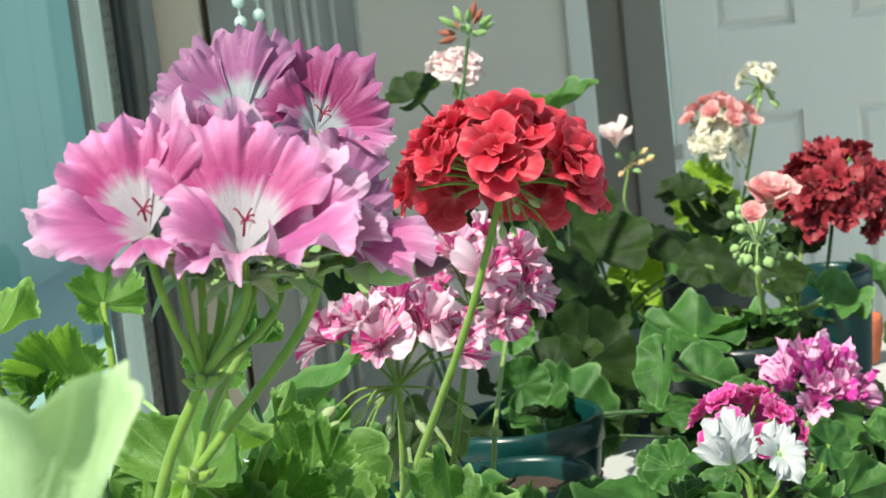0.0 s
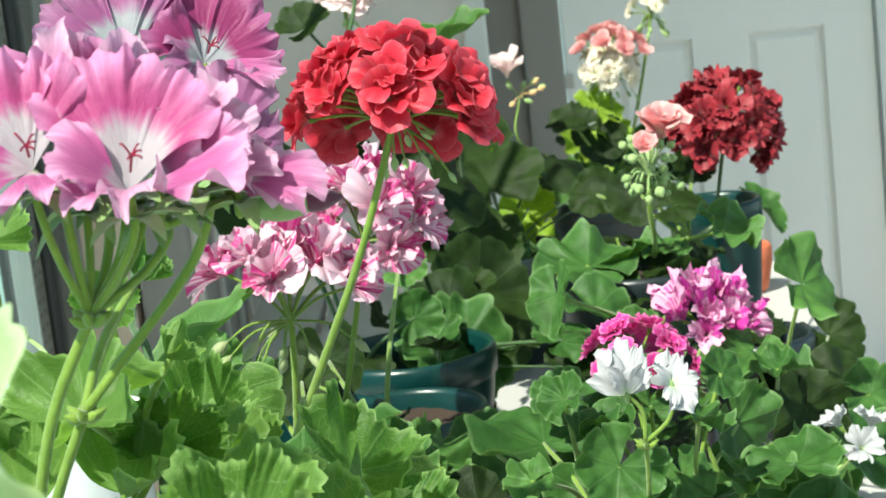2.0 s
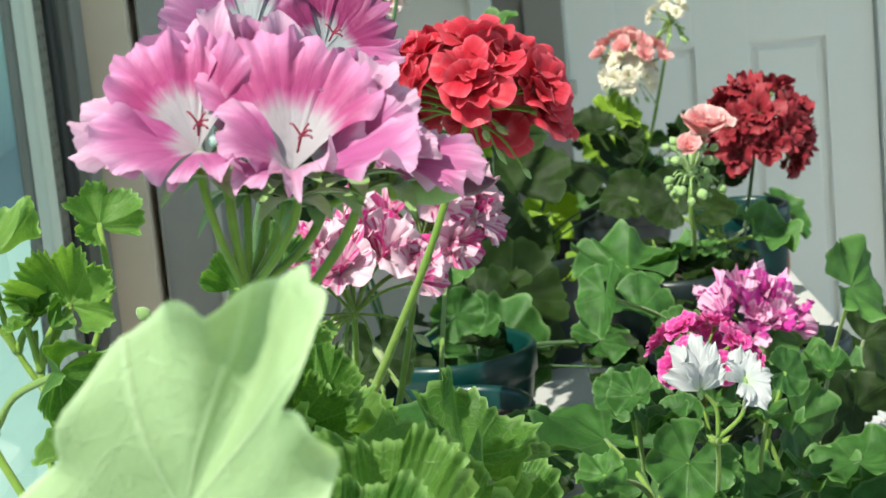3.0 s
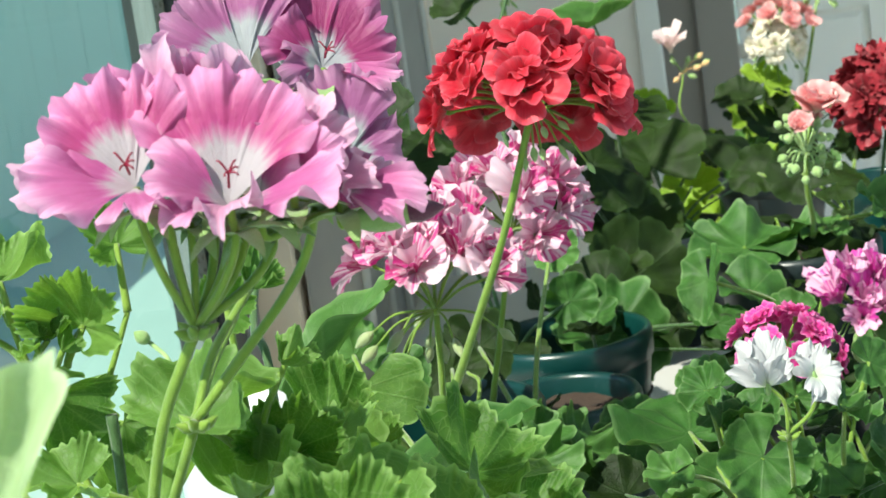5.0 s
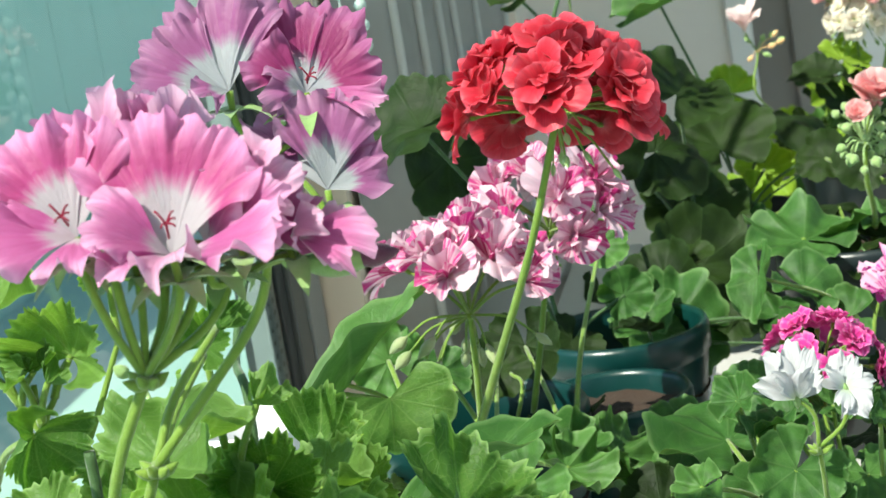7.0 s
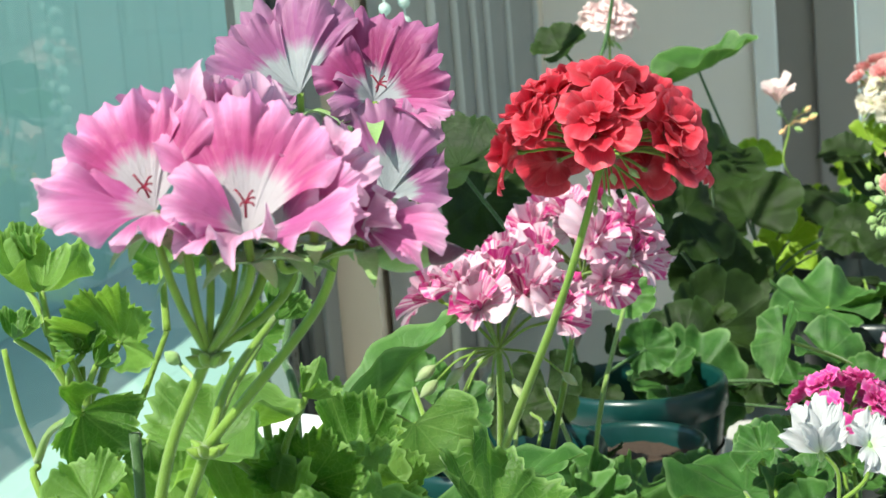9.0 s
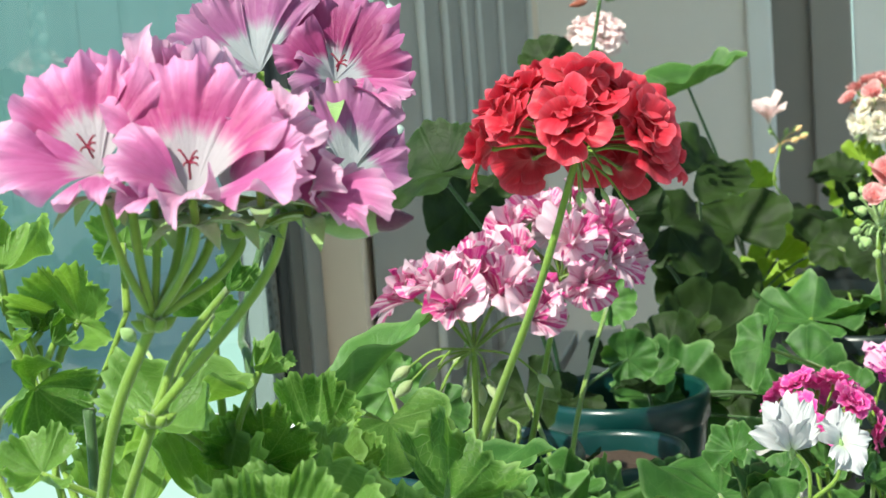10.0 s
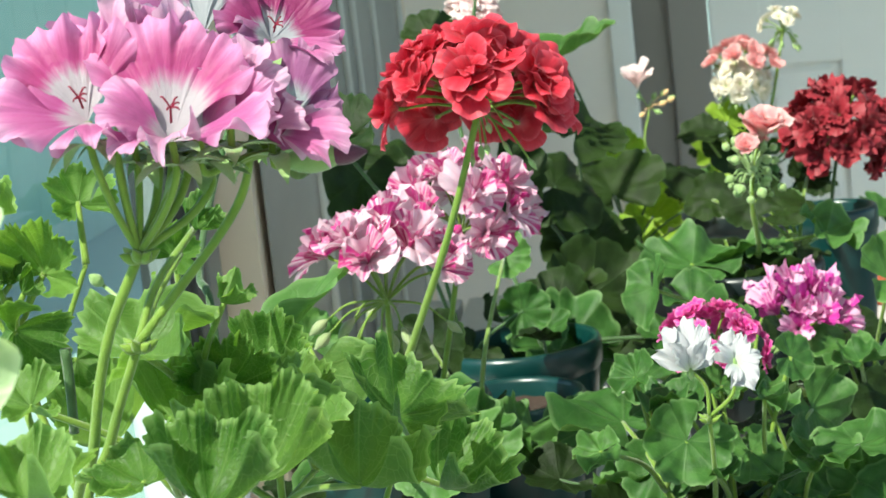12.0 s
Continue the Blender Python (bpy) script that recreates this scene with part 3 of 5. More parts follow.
def facing(place, axis, spin=0.0, size=1.0):
    """A pose at place whose z points along axis."""
    q = Vector(axis).to_track_quat("Z", "Y").to_matrix().to_4x4()
    return Matrix.Translation(place) @ q @ pose(0, 0, 0, 0, 0, spin) @ Matrix.Scale(size, 4)


def spread(count, widest, rnd):
    """Directions evenly over a cap round +z that reaches down to the widest angle, in degrees."""
    low = math.cos(radians(widest))
    for k in range(count):
        c = 1 - (k + 0.5) / count * (1 - low)
        s, a = math.sqrt(max(0.0, 1 - c * c)), k * 2.39996 + rnd.uniform(-0.25, 0.25)
        yield Vector((s * math.cos(a), s * math.sin(a), c))


def umbel(plant, neck, axis, reach, kind, count, widest, size=1.0, seed=1, squash=1.0, buds=0, bud="bud", thick=0.0009, label="", plump=1.0):
    """A flower head: stalks from one neck, a flower on each, and buds hanging round the neck."""
    rnd = random.Random(seed)
    turn = Vector(axis).to_track_quat("Z", "Y").to_matrix()
    o = Vector(neck)
    bm = bmesh.new()
    spots = []
    for d in spread(count, widest, rnd):
        d.z *= squash
        way = turn @ d
        end = o + way * reach * rnd.uniform(0.92, 1.06)
        tube(bm, [o, o.lerp(end, 0.5) + Vector((0, 0, 0.08 * reach)), end], thick, thick * 0.8, 5, 4)
        blob(bm, end - way * 0.004, way, 0.008, 0.004, 6, 4)
        spots.append((end, (way.normalized() + turn @ Vector((0, 0, 0.15)) + 0.22 * Vector((rnd.uniform(-1, 1), rnd.uniform(-1, 1), rnd.uniform(-1, 1)))).normalized()))
    hang = []
    for k in range(buds):
        a = rnd.uniform(0, 6.3)
        way = turn @ Vector((math.cos(a), math.sin(a), rnd.uniform(-0.9, 0.2)))
        end = o + way * reach * rnd.uniform(0.35, 0.75) * (0.6 + 0.4 * plump) - Vector((0, 0, 0.008 * plump))
        tube(bm, [o, o.lerp(end, 0.6) + Vector((0, 0, 0.006)), end], thick * 0.8, thick * 0.6, 5, 4)
        hang.append((end, way))
    blob(bm, o - Vector(axis) * 0.004, axis, 0.008, 0.008, 8, 5)
    head = part("flower_head", bm, M["stem"], plant, label)
    shapes = FLOWER[kind]
    for k, (end, way) in enumerate(spots):
        part("flower", shapes[k % len(shapes)], None, head, "", facing(end, way, rnd.uniform(0, 360), size * rnd.uniform(0.9, 1.08)))
    for end, way in hang:
        b = bmesh.new()
        blob(b, end, (way + Vector((0, 0, -0.8))).normalized(), plump * rnd.uniform(0.008, 0.013), plump * rnd.uniform(0.004, 0.006), 8, 6)
        part("bud", b, M[bud], head)
    return head


def stem(plant, points, r0, r1, material="stem", nodes=()):
    r0, r1 = r0 * 0.84, r1 * 0.84
    bm = bmesh.new()
    tube(bm, points, r0, r1, 9, 6, 0.12)
    for q in nodes:
        for k in range(7):
            way = Vector((math.cos(k * 0.9), math.sin(k * 0.9), 0.55 + 0.35 * (k % 2))).normalized()
            blob(bm, Vector(q) - Vector((0, 0, 0.0035)), way, 0.0085, r0 * 2.3, 8, 6)
    return part("stem", bm, M[material], plant)


def pot(plant, x, y, foot, rim, radius, material, fill=0.02, label=""):
    """A plastic or clay pot with a thick rim, tapering sides, a foot and soil."""
    h = rim - foot
    low = radius * 0.74
    bm = bmesh.new()
    lathe(bm, [(0.001, 0), (low - 0.004, 0), (low, 0.004), (radius * 0.955, h - 0.026), (radius * 0.955, h - 0.024), (radius * 0.995, h - 0.022), (radius, h - 0.004), (radius - 0.002, h), (radius - 0.005, h), (radius - 0.007, h - 0.004), (radius - 0.008, h - 0.026), (low - 0.006, 0.006), (0.001, 0.005)], 44, (x, y, foot))
    body = part("flower_pot", bm, M[material], plant, label)
    bm = bmesh.new()
    rings = [(r, h - fill + 0.004 * noise.noise(Vector((r * 60, x * 9, y * 9)))) for r in (0.0005, radius * 0.3, radius * 0.6, radius * 0.86, radius * 0.93)]
    lathe(bm, rings, 40, (x, y, foot))
    for v in bm.verts:
        v.co.z += 0.004 * noise.noise(v.co * 130) + 0.002 * noise.noise(v.co * 400)
    part("soil", bm, M["soil"], plant)
    return body


# ---- the room ----
# Room axes: u runs along the window wall, v to the right of it; they are turned by 9.6 degrees.
ROOM = pose(0, 0, 0, 0, 0, -9.6)
WIN = -0.478
FAR = 3.30
DEEP = 3.64
TOP = 3.4


def setting(name, boxes, material, label, category, bevel=0.0):
    """A piece of the setting from boxes (v0, v1, u0, u1, z0, z1) in room axes."""
    bm = bmesh.new()
    for b in boxes:
        box(bm, *b, bevel)
    ob = part(name, bm, M[material], None, "", ROOM, False)
    return tagged(ob, label, category, "", "structure")


setting("floor", [(-0.54, 2.5, -2.1, 4.0, -0.08, 0.0)], "floor", "pale smooth floor of the room", "floor")
setting("ceiling", [(-0.54, 2.5, -2.1, 4.0, TOP, TOP + 0.1)], "ceiling", "white painted flat ceiling", "ceiling")
setting("wall_window", [(WIN - 0.06, WIN + 0.040, 1.86, 3.9, 0, TOP), (WIN - 0.06, WIN, -2.1, -1.9, 0, TOP), (WIN - 0.06, WIN, -1.9, 1.86, 3.2, TOP)], "beige", "beige painted wall beside the large window", "wall")
setting("wall_far", [(WIN + 0.040, -0.085, FAR, FAR + 0.12, 0, TOP)], "wall", "grey-white painted wall behind the plants", "wall")
setting("wall_deep", [(-0.30, 0.02, DEEP, DEEP + 0.12, 0, TOP), (0.02, 0.80, DEEP, DEEP + 0.12, 2.06, TOP), (0.80, 2.4, DEEP, DEEP + 0.12, 0, TOP), (-0.42, -0.30, FAR + 0.12, DEEP + 0.12, 0, TOP)], "wall_shade", "wall round the white door, coloured dark for its shade", "wall")
# Wide openings added out of view, so that more sky light fills the room.
setting("wall_right", [(2.4, 2.5, -2.1, 4.0, 0, 0.1), (2.4, 2.5, -2.1, 4.0, 3.2, TOP), (2.4, 2.5, -2.1, -1.8, 0.1, 3.2), (2.4, 2.5, 3.6, 4.0, 0.1, 3.2)], "wall", "plain unseen wall with a wide opening added for light", "wall")
setting("wall_back", [(WIN, 2.4, -2.1, -2.0, 0, 0.35), (WIN, 2.4, -2.1, -2.0, 2.32, TOP), (WIN, -0.3, -2.1, -2.0, 0.35, 2.32), (2.2, 2.4, -2.1, -2.0, 0.35, 2.32)], "wall", "plain unseen wall with a wide opening added for light", "wall")
setting("trim", [(-0.085, -0.045, FAR - 0.012, FAR + 0.125, 0, TOP)], "trim", "white painted corner trim on the wall end", "trim", 0.004)
setting("baseboard", [(0.80, 2.4, DEEP - 0.015, DEEP, 0, 0.10)], "trim", "white painted baseboard along the wall", "baseboard", 0.003)


def door():
    ob = thing("door_1", ROOM @ Vector((0.39, DEEP, 0)), "white painted six-panel door, closed", "door", "", "structure")
    v0, v1 = 0.10, 0.685
    bm = bmesh.new()
    box(bm, v0, v1, DEEP + 0.012, DEEP + 0.05, 0.012, 2.03)
    # stiles and rails stand proud of the recessed ground
    spans = [(0.115, 0.72), (0.885, 1.56), (1.68, 1.93)]
    cols = [(0.195, 0.340), (0.445, 0.590)]
    for a, b in ((v0, cols[0][0]), (cols[0][1], cols[1][0]), (cols[1][1], v1)):
        box(bm, a, b, DEEP, DEEP + 0.0119, 0.012, 2.03, 0.002)
    for a, b in ((0.012, spans[0][0]), (spans[0][1], spans[1][0]), (spans[1][1], spans[2][0]), (spans[2][1], 2.03)):
        for c, d in cols:
            box(bm, c - 0.001, d + 0.001, DEEP + 0.0004, DEEP + 0.0119, a, b, 0.002)
    leaf = part("door_leaf", bm, M["door"], ob, "", ROOM, False)
    for a, b in spans:
        for c, d in cols:
            bm = bmesh.new()
            made = box(bm, c + 0.018, d - 0.018, DEEP + 0.003, DEEP + 0.012, a + 0.018, b - 0.018, 0.0)
            for v in bm.verts:
                if v.co.y > DEEP + 0.008:
                    v.co.x += math.copysign(0.012, v.co.x - (c + d) / 2)
                    v.co.z += math.copysign(0.012, v.co.z - (a + b) / 2)
            part("door_panel", bm, M["door"], leaf, "", ROOM, False)
    for a, b in ((0.02, 0.096), (0.689, 0.765)):
        bm = bmesh.new()
        box(bm, a, b, DEEP - 0.016, DEEP + 0.03, 0, 2.10, 0.004)
        # The left casing takes the shade colour, the right one stays white.
        part("casing", bm, M["wall_shade" if a < 0.1 else "trim"], ob, "", ROOM, False)
    bm = bmesh.new()
    box(bm, 0.02, 0.765, DEEP - 0.017, DEEP + 0.03, 2.10, 2.17, 0.004)
    part("casing", bm, M["trim"], ob, "", ROOM, False)
    bm = bmesh.new()
    z = 0.666
    box(bm, 0.094, 0.112, DEEP - 0.010, DEEP + 0.004, z - 0.014, z + 0.014, 0.002)
    part("hinge", bm, M["steel"], ob, "small dull metal hinge", ROOM, False)


door()


def window():
    ob = thing("window_1", ROOM @ Vector((WIN, 0, 0)), "large window with a grey metal frame and greenish glass", "window", "", "structure")
    # ridged jamb of several upright strips
    for a, b, c, d, m in ((1.720, 1.744, -0.050, -0.006, "seal"), (1.744, 1.786, -0.052, -0.001, "alu"), (1.786, 1.791, -0.050, -0.008, "seal"), (1.791, 1.849, -0.053, 0.001, "pale_alu"), (1.849, 1.860, -0.050, -0.006, "seal")):
        bm = bmesh.new()
        box(bm, WIN + c, WIN + d, a, b, 0.05, 3.2, 0.002)
        part("window_frame", bm, M[m], ob, "", ROOM, False)
    bm = bmesh.new()
    box(bm, WIN - 0.030, WIN - 0.011, 1.682, 1.7195, 0.05, 3.14, 0.001)
    spacer = part("glass_spacer", bm, M["pale_alu"], ob, "perforated metal strip between the panes", ROOM, False)
    bm = bmesh.new()
    box(bm, 0, 0.0006, -0.0022, 0.0022, -0.0022, 0.0022)
    dot = to_mesh("hole", bm, M["seal"], False)
    for k in range(60):
        for u in (1.691, 1.709):
            part("hole", dot, None, spacer, "", ROOM @ pose(WIN - 0.0111, u, 0.50 + 0.0125 * k))
    for u in (-1.9, -0.62):
        bm = bmesh.new()
        box(bm, WIN - 0.058, WIN - 0.01, u, u + 0.06, 0.05, 3.2, 0.003)
        part("window_frame", bm, M["alu"], ob, "", ROOM, False)
    for a, b in ((0.0, 0.05), (3.15, 3.2)):
        bm = bmesh.new()
        box(bm, WIN - 0.058, WIN - 0.002, -1.9, 1.72, a, b, 0.003)
        part("window_frame", bm, M["alu"], ob, "", ROOM, False)
    for a, b in ((-1.84, -0.62), (-0.56, 1.720)):
        bm = bmesh.new()
        bmesh.ops.create_grid(bm, x_segments=1, y_segments=1, size=0.5)
        for v in bm.verts:
            v.co = Vector((WIN - 0.0085, (a + b) / 2 + v.co.x * (b - a), 1.60 + v.co.y * 3.10))
        pane = part("pane", bm, M["glass"], ob, "clear greenish window glass", ROOM, False)
        pane.visible_shadow = False


window()

# the garden side: pale paving and a blue-green board fence
bm = bmesh.new()
bmesh.ops.create_grid(bm, x_segments=1, y_segments=1, size=60)
tagged(part("ground", bm, M["paving"], None, "", pose(0, 0, -0.03), False), "pale paving outside the house", "ground", "", "structure")


def fence():
    ob = thing("garden_fence", ROOM @ Vector((-2.3, 3.0, -0.03)), "blue-green painted board fence outside the window", "fence")
    bm = bmesh.new()
    box(bm, -0.011, 0.011, -0.0652, 0.0652, 0.001, 1.22, 0.0008)
    board = to_mesh("board", bm, M["fence"], False)
    for k in range(96):
        part("board", board, None, ob, "", ROOM @ pose(-2.3 + 0.001 * math.sin(k * 2.3), -1.2 + 0.131 * k, -0.03))
    for z in (0.25, 0.95):
        bm = bmesh.new()
        box(bm, -2.365, -2.315, -1.3, 11.4, z, z + 0.07, 0.004)
        part("fence_rail", bm, M["fence"], ob, "", ROOM, False)


fence()


def blind():
    """Cloth vanes of a vertical blind, pushed together beside the window, each with a pale strip for its lit edge."""
    ob = thing("vertical_blind", ROOM @ Vector((WIN + 0.08, 2.5, 0)), "grey cloth vertical blind pushed together by the wall", "blind")
    rnd = random.Random(12)
    near, far, count = 1 / 1.88, 1 / 2.85, 6
    for k in range(count):
        u0 = 1 / (near + (far - near) * k / count)
        u1 = 1 / (near + (far - near) * (k + 1) / count)
        lean = rnd.uniform(0.85, 1.2)
        bm = bmesh.new()
        rows = []
        for z in (0.05, 0.5, 1.0, 1.5, 2.28):
            drift = 0.004 * math.sin(1.3 * z + k)
            rows.append([bm.verts.new((WIN + 0.046 + drift + 0.038 * lean * f**1.7 - 0.012 * math.sin(math.pi * f), u0 + (u1 - u0) * 1.08 * f, z)) for f in (i / 12 for i in range(13))])
        for a, b in zip(rows, rows[1:]):
            for i in range(12):
                bm.faces.new((a[i], a[i + 1], b[i + 1], b[i]))
        vane = part("vane", bm, M["curtain"], ob, "", ROOM)
        solid = vane.modifiers.new("thickness", "SOLIDIFY")
        solid.thickness = 0.0012
        # Round strip added along the vane's tip in place of caught light.
        bm = bmesh.new()
        tip = WIN + 0.046 + 0.038 * lean
        tube(bm, [(tip + 0.004 * math.sin(1.3 * z + k), u0 + (u1 - u0) * 1.08 + 0.002, z) for z in (0.05, 0.5, 1.0, 1.5, 2.28)], 0.0060, 0.0060, 8, 3)
        part("lit_edge", bm, M["lit_edge"], vane, "pale strip for the lit fold edge", ROOM)
    bm = bmesh.new()
    box(bm, WIN + 0.042, WIN + 0.115, 1.87, 3.1, 2.29, 2.33, 0.003)
    part("head_rail", bm, M["trim"], ob, "white head rail", ROOM, False)


blind()


def beads():
    """The pull chain of a blind: two strands of clear plastic beads on a cord, joined in a loop below."""
    top = 2.30
    ob = thing("bead_chain", ROOM @ Vector((-0.336, 1.566, top)), "clear plastic bead chain hanging beside the window", "bead chain")
    bead = bmesh.new()
    bmesh.ops.create_uvsphere(bead, u_segments=12, v_segments=8, radius=0.0054)
    me = to_mesh("bead", bead, M["crystal"])
    low = 0.868
    for k, (v, u) in enumerate(((-0.343, 1.560), (-0.329, 1.572))):
        bm = bmesh.new()
        tube(bm, [(v, u, top), (v, u, low + 0.008), (-0.336, 1.566, low)], 0.0010, 0.0010, 6, 1)
        cord = part("cord", bm, M["cord"], ob, "", ROOM)
        for n in range(44):
            z = low + 0.010 + 0.0168 * n + 0.004 * k
            part("bead", me, None, cord, "", ROOM @ pose(v, u, z))


beads()

# the table that carries the pots
TABLE = 0.56


def table():
    ob = thing("plant_table", ROOM @ Vector((0.14, 1.5, 0)), "grey-white slatted table under the flower pots", "table")
    for k in range(7):
        v = -0.383 + 0.0955 * k
        bm = bmesh.new()
        box(bm, v, v + 0.0865, 0.29, 2.44, TABLE - 0.022, TABLE, 0.003)
        part("slat", bm, M["table"], ob, "", ROOM, False)
    for u in (0.36, 1.45, 2.38):
        bm = bmesh.new()
        box(bm, -0.375, 0.270, u - 0.025, u + 0.025, TABLE - 0.075, TABLE - 0.0225, 0.003)
        part("rail", bm, M["table"], ob, "", ROOM, False)
    for v in (-0.355, 0.250):
        for u in (0.36, 1.45, 2.38):
            bm = bmesh.new()
            box(bm, v - 0.022, v + 0.022, u - 0.022, u + 0.022, 0, TABLE - 0.0755, 0.003)
            part("leg", bm, M["table"], ob, "", ROOM, False)


table()


# ---- the plants ----
def stamens(head, place, axis, length=0.013, n=5):
    """One style that parts at its tip into short arms, which curl outwards."""
    bm = bmesh.new()
    o, ax = Vector(place), Vector(axis)
    q = ax.to_track_quat("Z", "Y").to_matrix()
    fork = o + ax * length * 0.78
    tube(bm, [o, o.lerp(fork, 0.5), fork], 0.00045, 0.00045, 6, 4)
    for k in range(n):
        a = 2 * math.pi * k / n + 0.5 * math.sin(5.0 * k)
        out = q @ Vector((math.cos(a), math.sin(a), 0))
        reach = 0.0020 + 0.0008 * (k % 3)
        tip = fork + ax * length * 0.26 + out * reach
        tube(bm, [fork, fork + ax * length * 0.16 + out * reach * 0.5, tip, tip + out * 0.0009 - ax * 0.0006], 0.00038, 0.00034, 5, 4)
    part("stamen", bm, M["stamen"], head, "dark red stamens")


# ---- ruffled flowers ----
def ruffled_petal(base, tip, normal, half, cup, curl, seed, material, ruffle=0.0034, nu=120, nv=28, oblong=0.0):
    """A broad petal from its narrow base to a frilled margin; its inner side faces along normal."""
    rnd = random.Random(seed)
    ph = [rnd.uniform(0, 6.3) for _ in range(9)]
    b, ahead = Vector(base), Vector(tip) - Vector(base)
    length = ahead.length
    d = ahead.normalized()
    up = Vector(normal)
    up = (up - d * up.dot(d)).normalized()
    w = d.cross(up)
    wide = min(1.25, math.atan2(half, 0.54 * length))
    bm = bmesh.new()
    layer = bm.loops.layers.uv.new("UVMap")
    where, rows = {}, []
    waves = max(6.0, half * wide * 1050)
    for j in range(nv + 1):
        v = j / nv
        row = []
        for i in range(nu + 1):
            a = 2 * i / nu - 1
            jag = 0.018 * math.sin(4 * a + ph[0]) + 0.010 * math.sin(waves * a + ph[1]) + 0.030 * noise.noise(Vector((a * 7 + ph[2], 0, 0))) + 0.022 * noise.noise(Vector((a * 26 + ph[2], 3, 0)))
            r = length * v * (1.02 - 0.06 * a * a - 0.16 * a**8 + jag * v**4)
            phi = a * wide * (0.72 + 0.28 * v)
            f, side = r * math.cos(phi), r * math.sin(phi)
            if oblong:
                f, side = r * (1 - oblong * a * a * v), 1.35 * half * a * v**0.6 * (1 - 0.3 * v**4)
            edge = max(v**7, a**8 * v) * (0.75 + 0.9 * noise.noise(Vector((a * 5 + ph[7], 0, 4))))
            n1 = noise.noise(Vector((a * 1.3 + ph[3], v * 1.2, ph[4])))
            n2 = math.sin(a * waves + ph[5] + 3.5 * n1 + 1.5 * v)
            n3 = math.sin(a * waves * 1.7 + ph[6] + 2 * n1)
            off = length * (cup * math.sin(phi) ** 2 * v + curl * v**3 * (1 + 0.35 * n1) * 0.5) + ruffle * (edge * (1.05 * n2 + 0.75 * n3) + 1.6 * v**2 * n1 + 0.55 * v**3 * math.sin(3.6 * a + ph[8] + 2 * n1))
            off += (0.0003 * math.sin(a * 8 + 3 * n1 + ph[7]) + 0.00012 * math.sin(a * 31 + ph[8])) * v * v * (1.15 - v)
            p = b + d * (f - 0.25 * abs(curl) * length * v**4 + 0.5 * ruffle * edge * n3) + w * (side + 0.6 * ruffle * edge * n1) + up * off
            vert = bm.verts.new(p - b)
            where[vert] = (i / nu, v)
            row.append(vert)
        rows.append(row)
    for p, q in zip(rows, rows[1:]):
        for i in range(nu):
            bm.faces.new((p[i], p[i + 1], q[i + 1], q[i]))
    for f in bm.faces:
        for l in f.loops:
            l[layer].uv = where[l.vert]
    return to_mesh("petal", bm, material)


def sepal(bm, base, ahead, length, width, droop):
    """A narrow pointed green leaf under a flower, hollow above and bending down."""
    d = Vector(ahead).normalized()
    w = d.cross(Vector((0, 0, 1))).normalized()
    up = w.cross(d)
    rows = []
    for j in range(9):
        v = j / 8
        half = width * 0.5 * (math.sin(math.pi * (0.12 + 0.88 * v)) ** 0.8 + 0.02)
        mid = Vector(base) + d * length * v * (1 - 0.2 * droop * v) - Vector((0, 0, droop * length * v * v * 0.8))
        rows.append([bm.verts.new(mid + w * half * a + up * 0.35 * half * a * a) for a in (-1, -0.5, 0, 0.5, 1)])
    for p, q in zip(rows, rows[1:]):
        for i in range(4):
            bm.faces.new((p[i], p[i + 1], q[i + 1], q[i]))


def ruffled_head(plant, necks, flowers, kinds, buds=()):
    """A head of large flowers, each a calyx on a stalk from the nearest neck, that carries its petals: (base, tip of the stamens, petals)."""
    rnd = random.Random(len(flowers) * 7)
    for k, (base, anthers, petals) in enumerate(flowers):
        b = Vector(base)
        o = min((Vector(q) for q in necks), key=lambda q: (q - b).length)
        bm = bmesh.new()
        foot = b - Vector((0, 0, 0.012))
        tube(bm, [o, o.lerp(foot, 0.5) + Vector(((foot - o).x, (foot - o).y, 0)) * 0.12, foot, b], 0.0014, 0.0015, 8, 5)
        flower = part("flower", bm, M["stem"], plant, "large ruffled flower")
        cal = bmesh.new()
        for j in range(5):
            a = 2 * math.pi * j / 5 + rnd.uniform(-0.3, 0.3)
            sepal(cal, foot + Vector((0, 0, 0.003)), (math.cos(a), math.sin(a), 0.35), rnd.uniform(0.019, 0.025), 0.0070, rnd.uniform(0.3, 0.9))
        part("calyx", cal, M["sepal"], flower, "pale green pointed sepals")
        for i, (tip, normal, half, cup, curl, kind) in enumerate(petals):
            part("petal", ruffled_petal(b, tip, normal, half, cup, curl, 100 * k + i + len(flowers), kinds[kind]), None, flower, "", Matrix.Translation(b))
        if anthers:
            way = Vector(anthers) - b
            stamens(flower, b + way * 0.45, way.normalized(), way.length * 0.42)
    for place, ahead in buds:
        o = min((Vector(q) for q in necks), key=lambda q: (q - Vector(place)).length)
        b = bmesh.new()
        tube(b, [o, o.lerp(Vector(place), 0.6) - Vector((0, 0, 0.003)), Vector(place)], 0.0015, 0.0013, 7, 5)
        blob(b, place, ahead, 0.027, 0.013, 12, 9)
        bud = part("bud", b, M["sepal"], plant)
        b = bmesh.new()
        blob(b, Vector(place) + Vector(ahead).normalized() * 0.015, ahead, 0.017, 0.0085, 12, 9, 0.4)
        part("bud_tip", b, M["purple_bud"], bud, "dark purple tip of an opening bud")


FRONT_PETALS = {'u': M['regal'], 'l': M['regal_low'], 'p': M['regal_pale_lit'], 'd': M['regal_deep']}
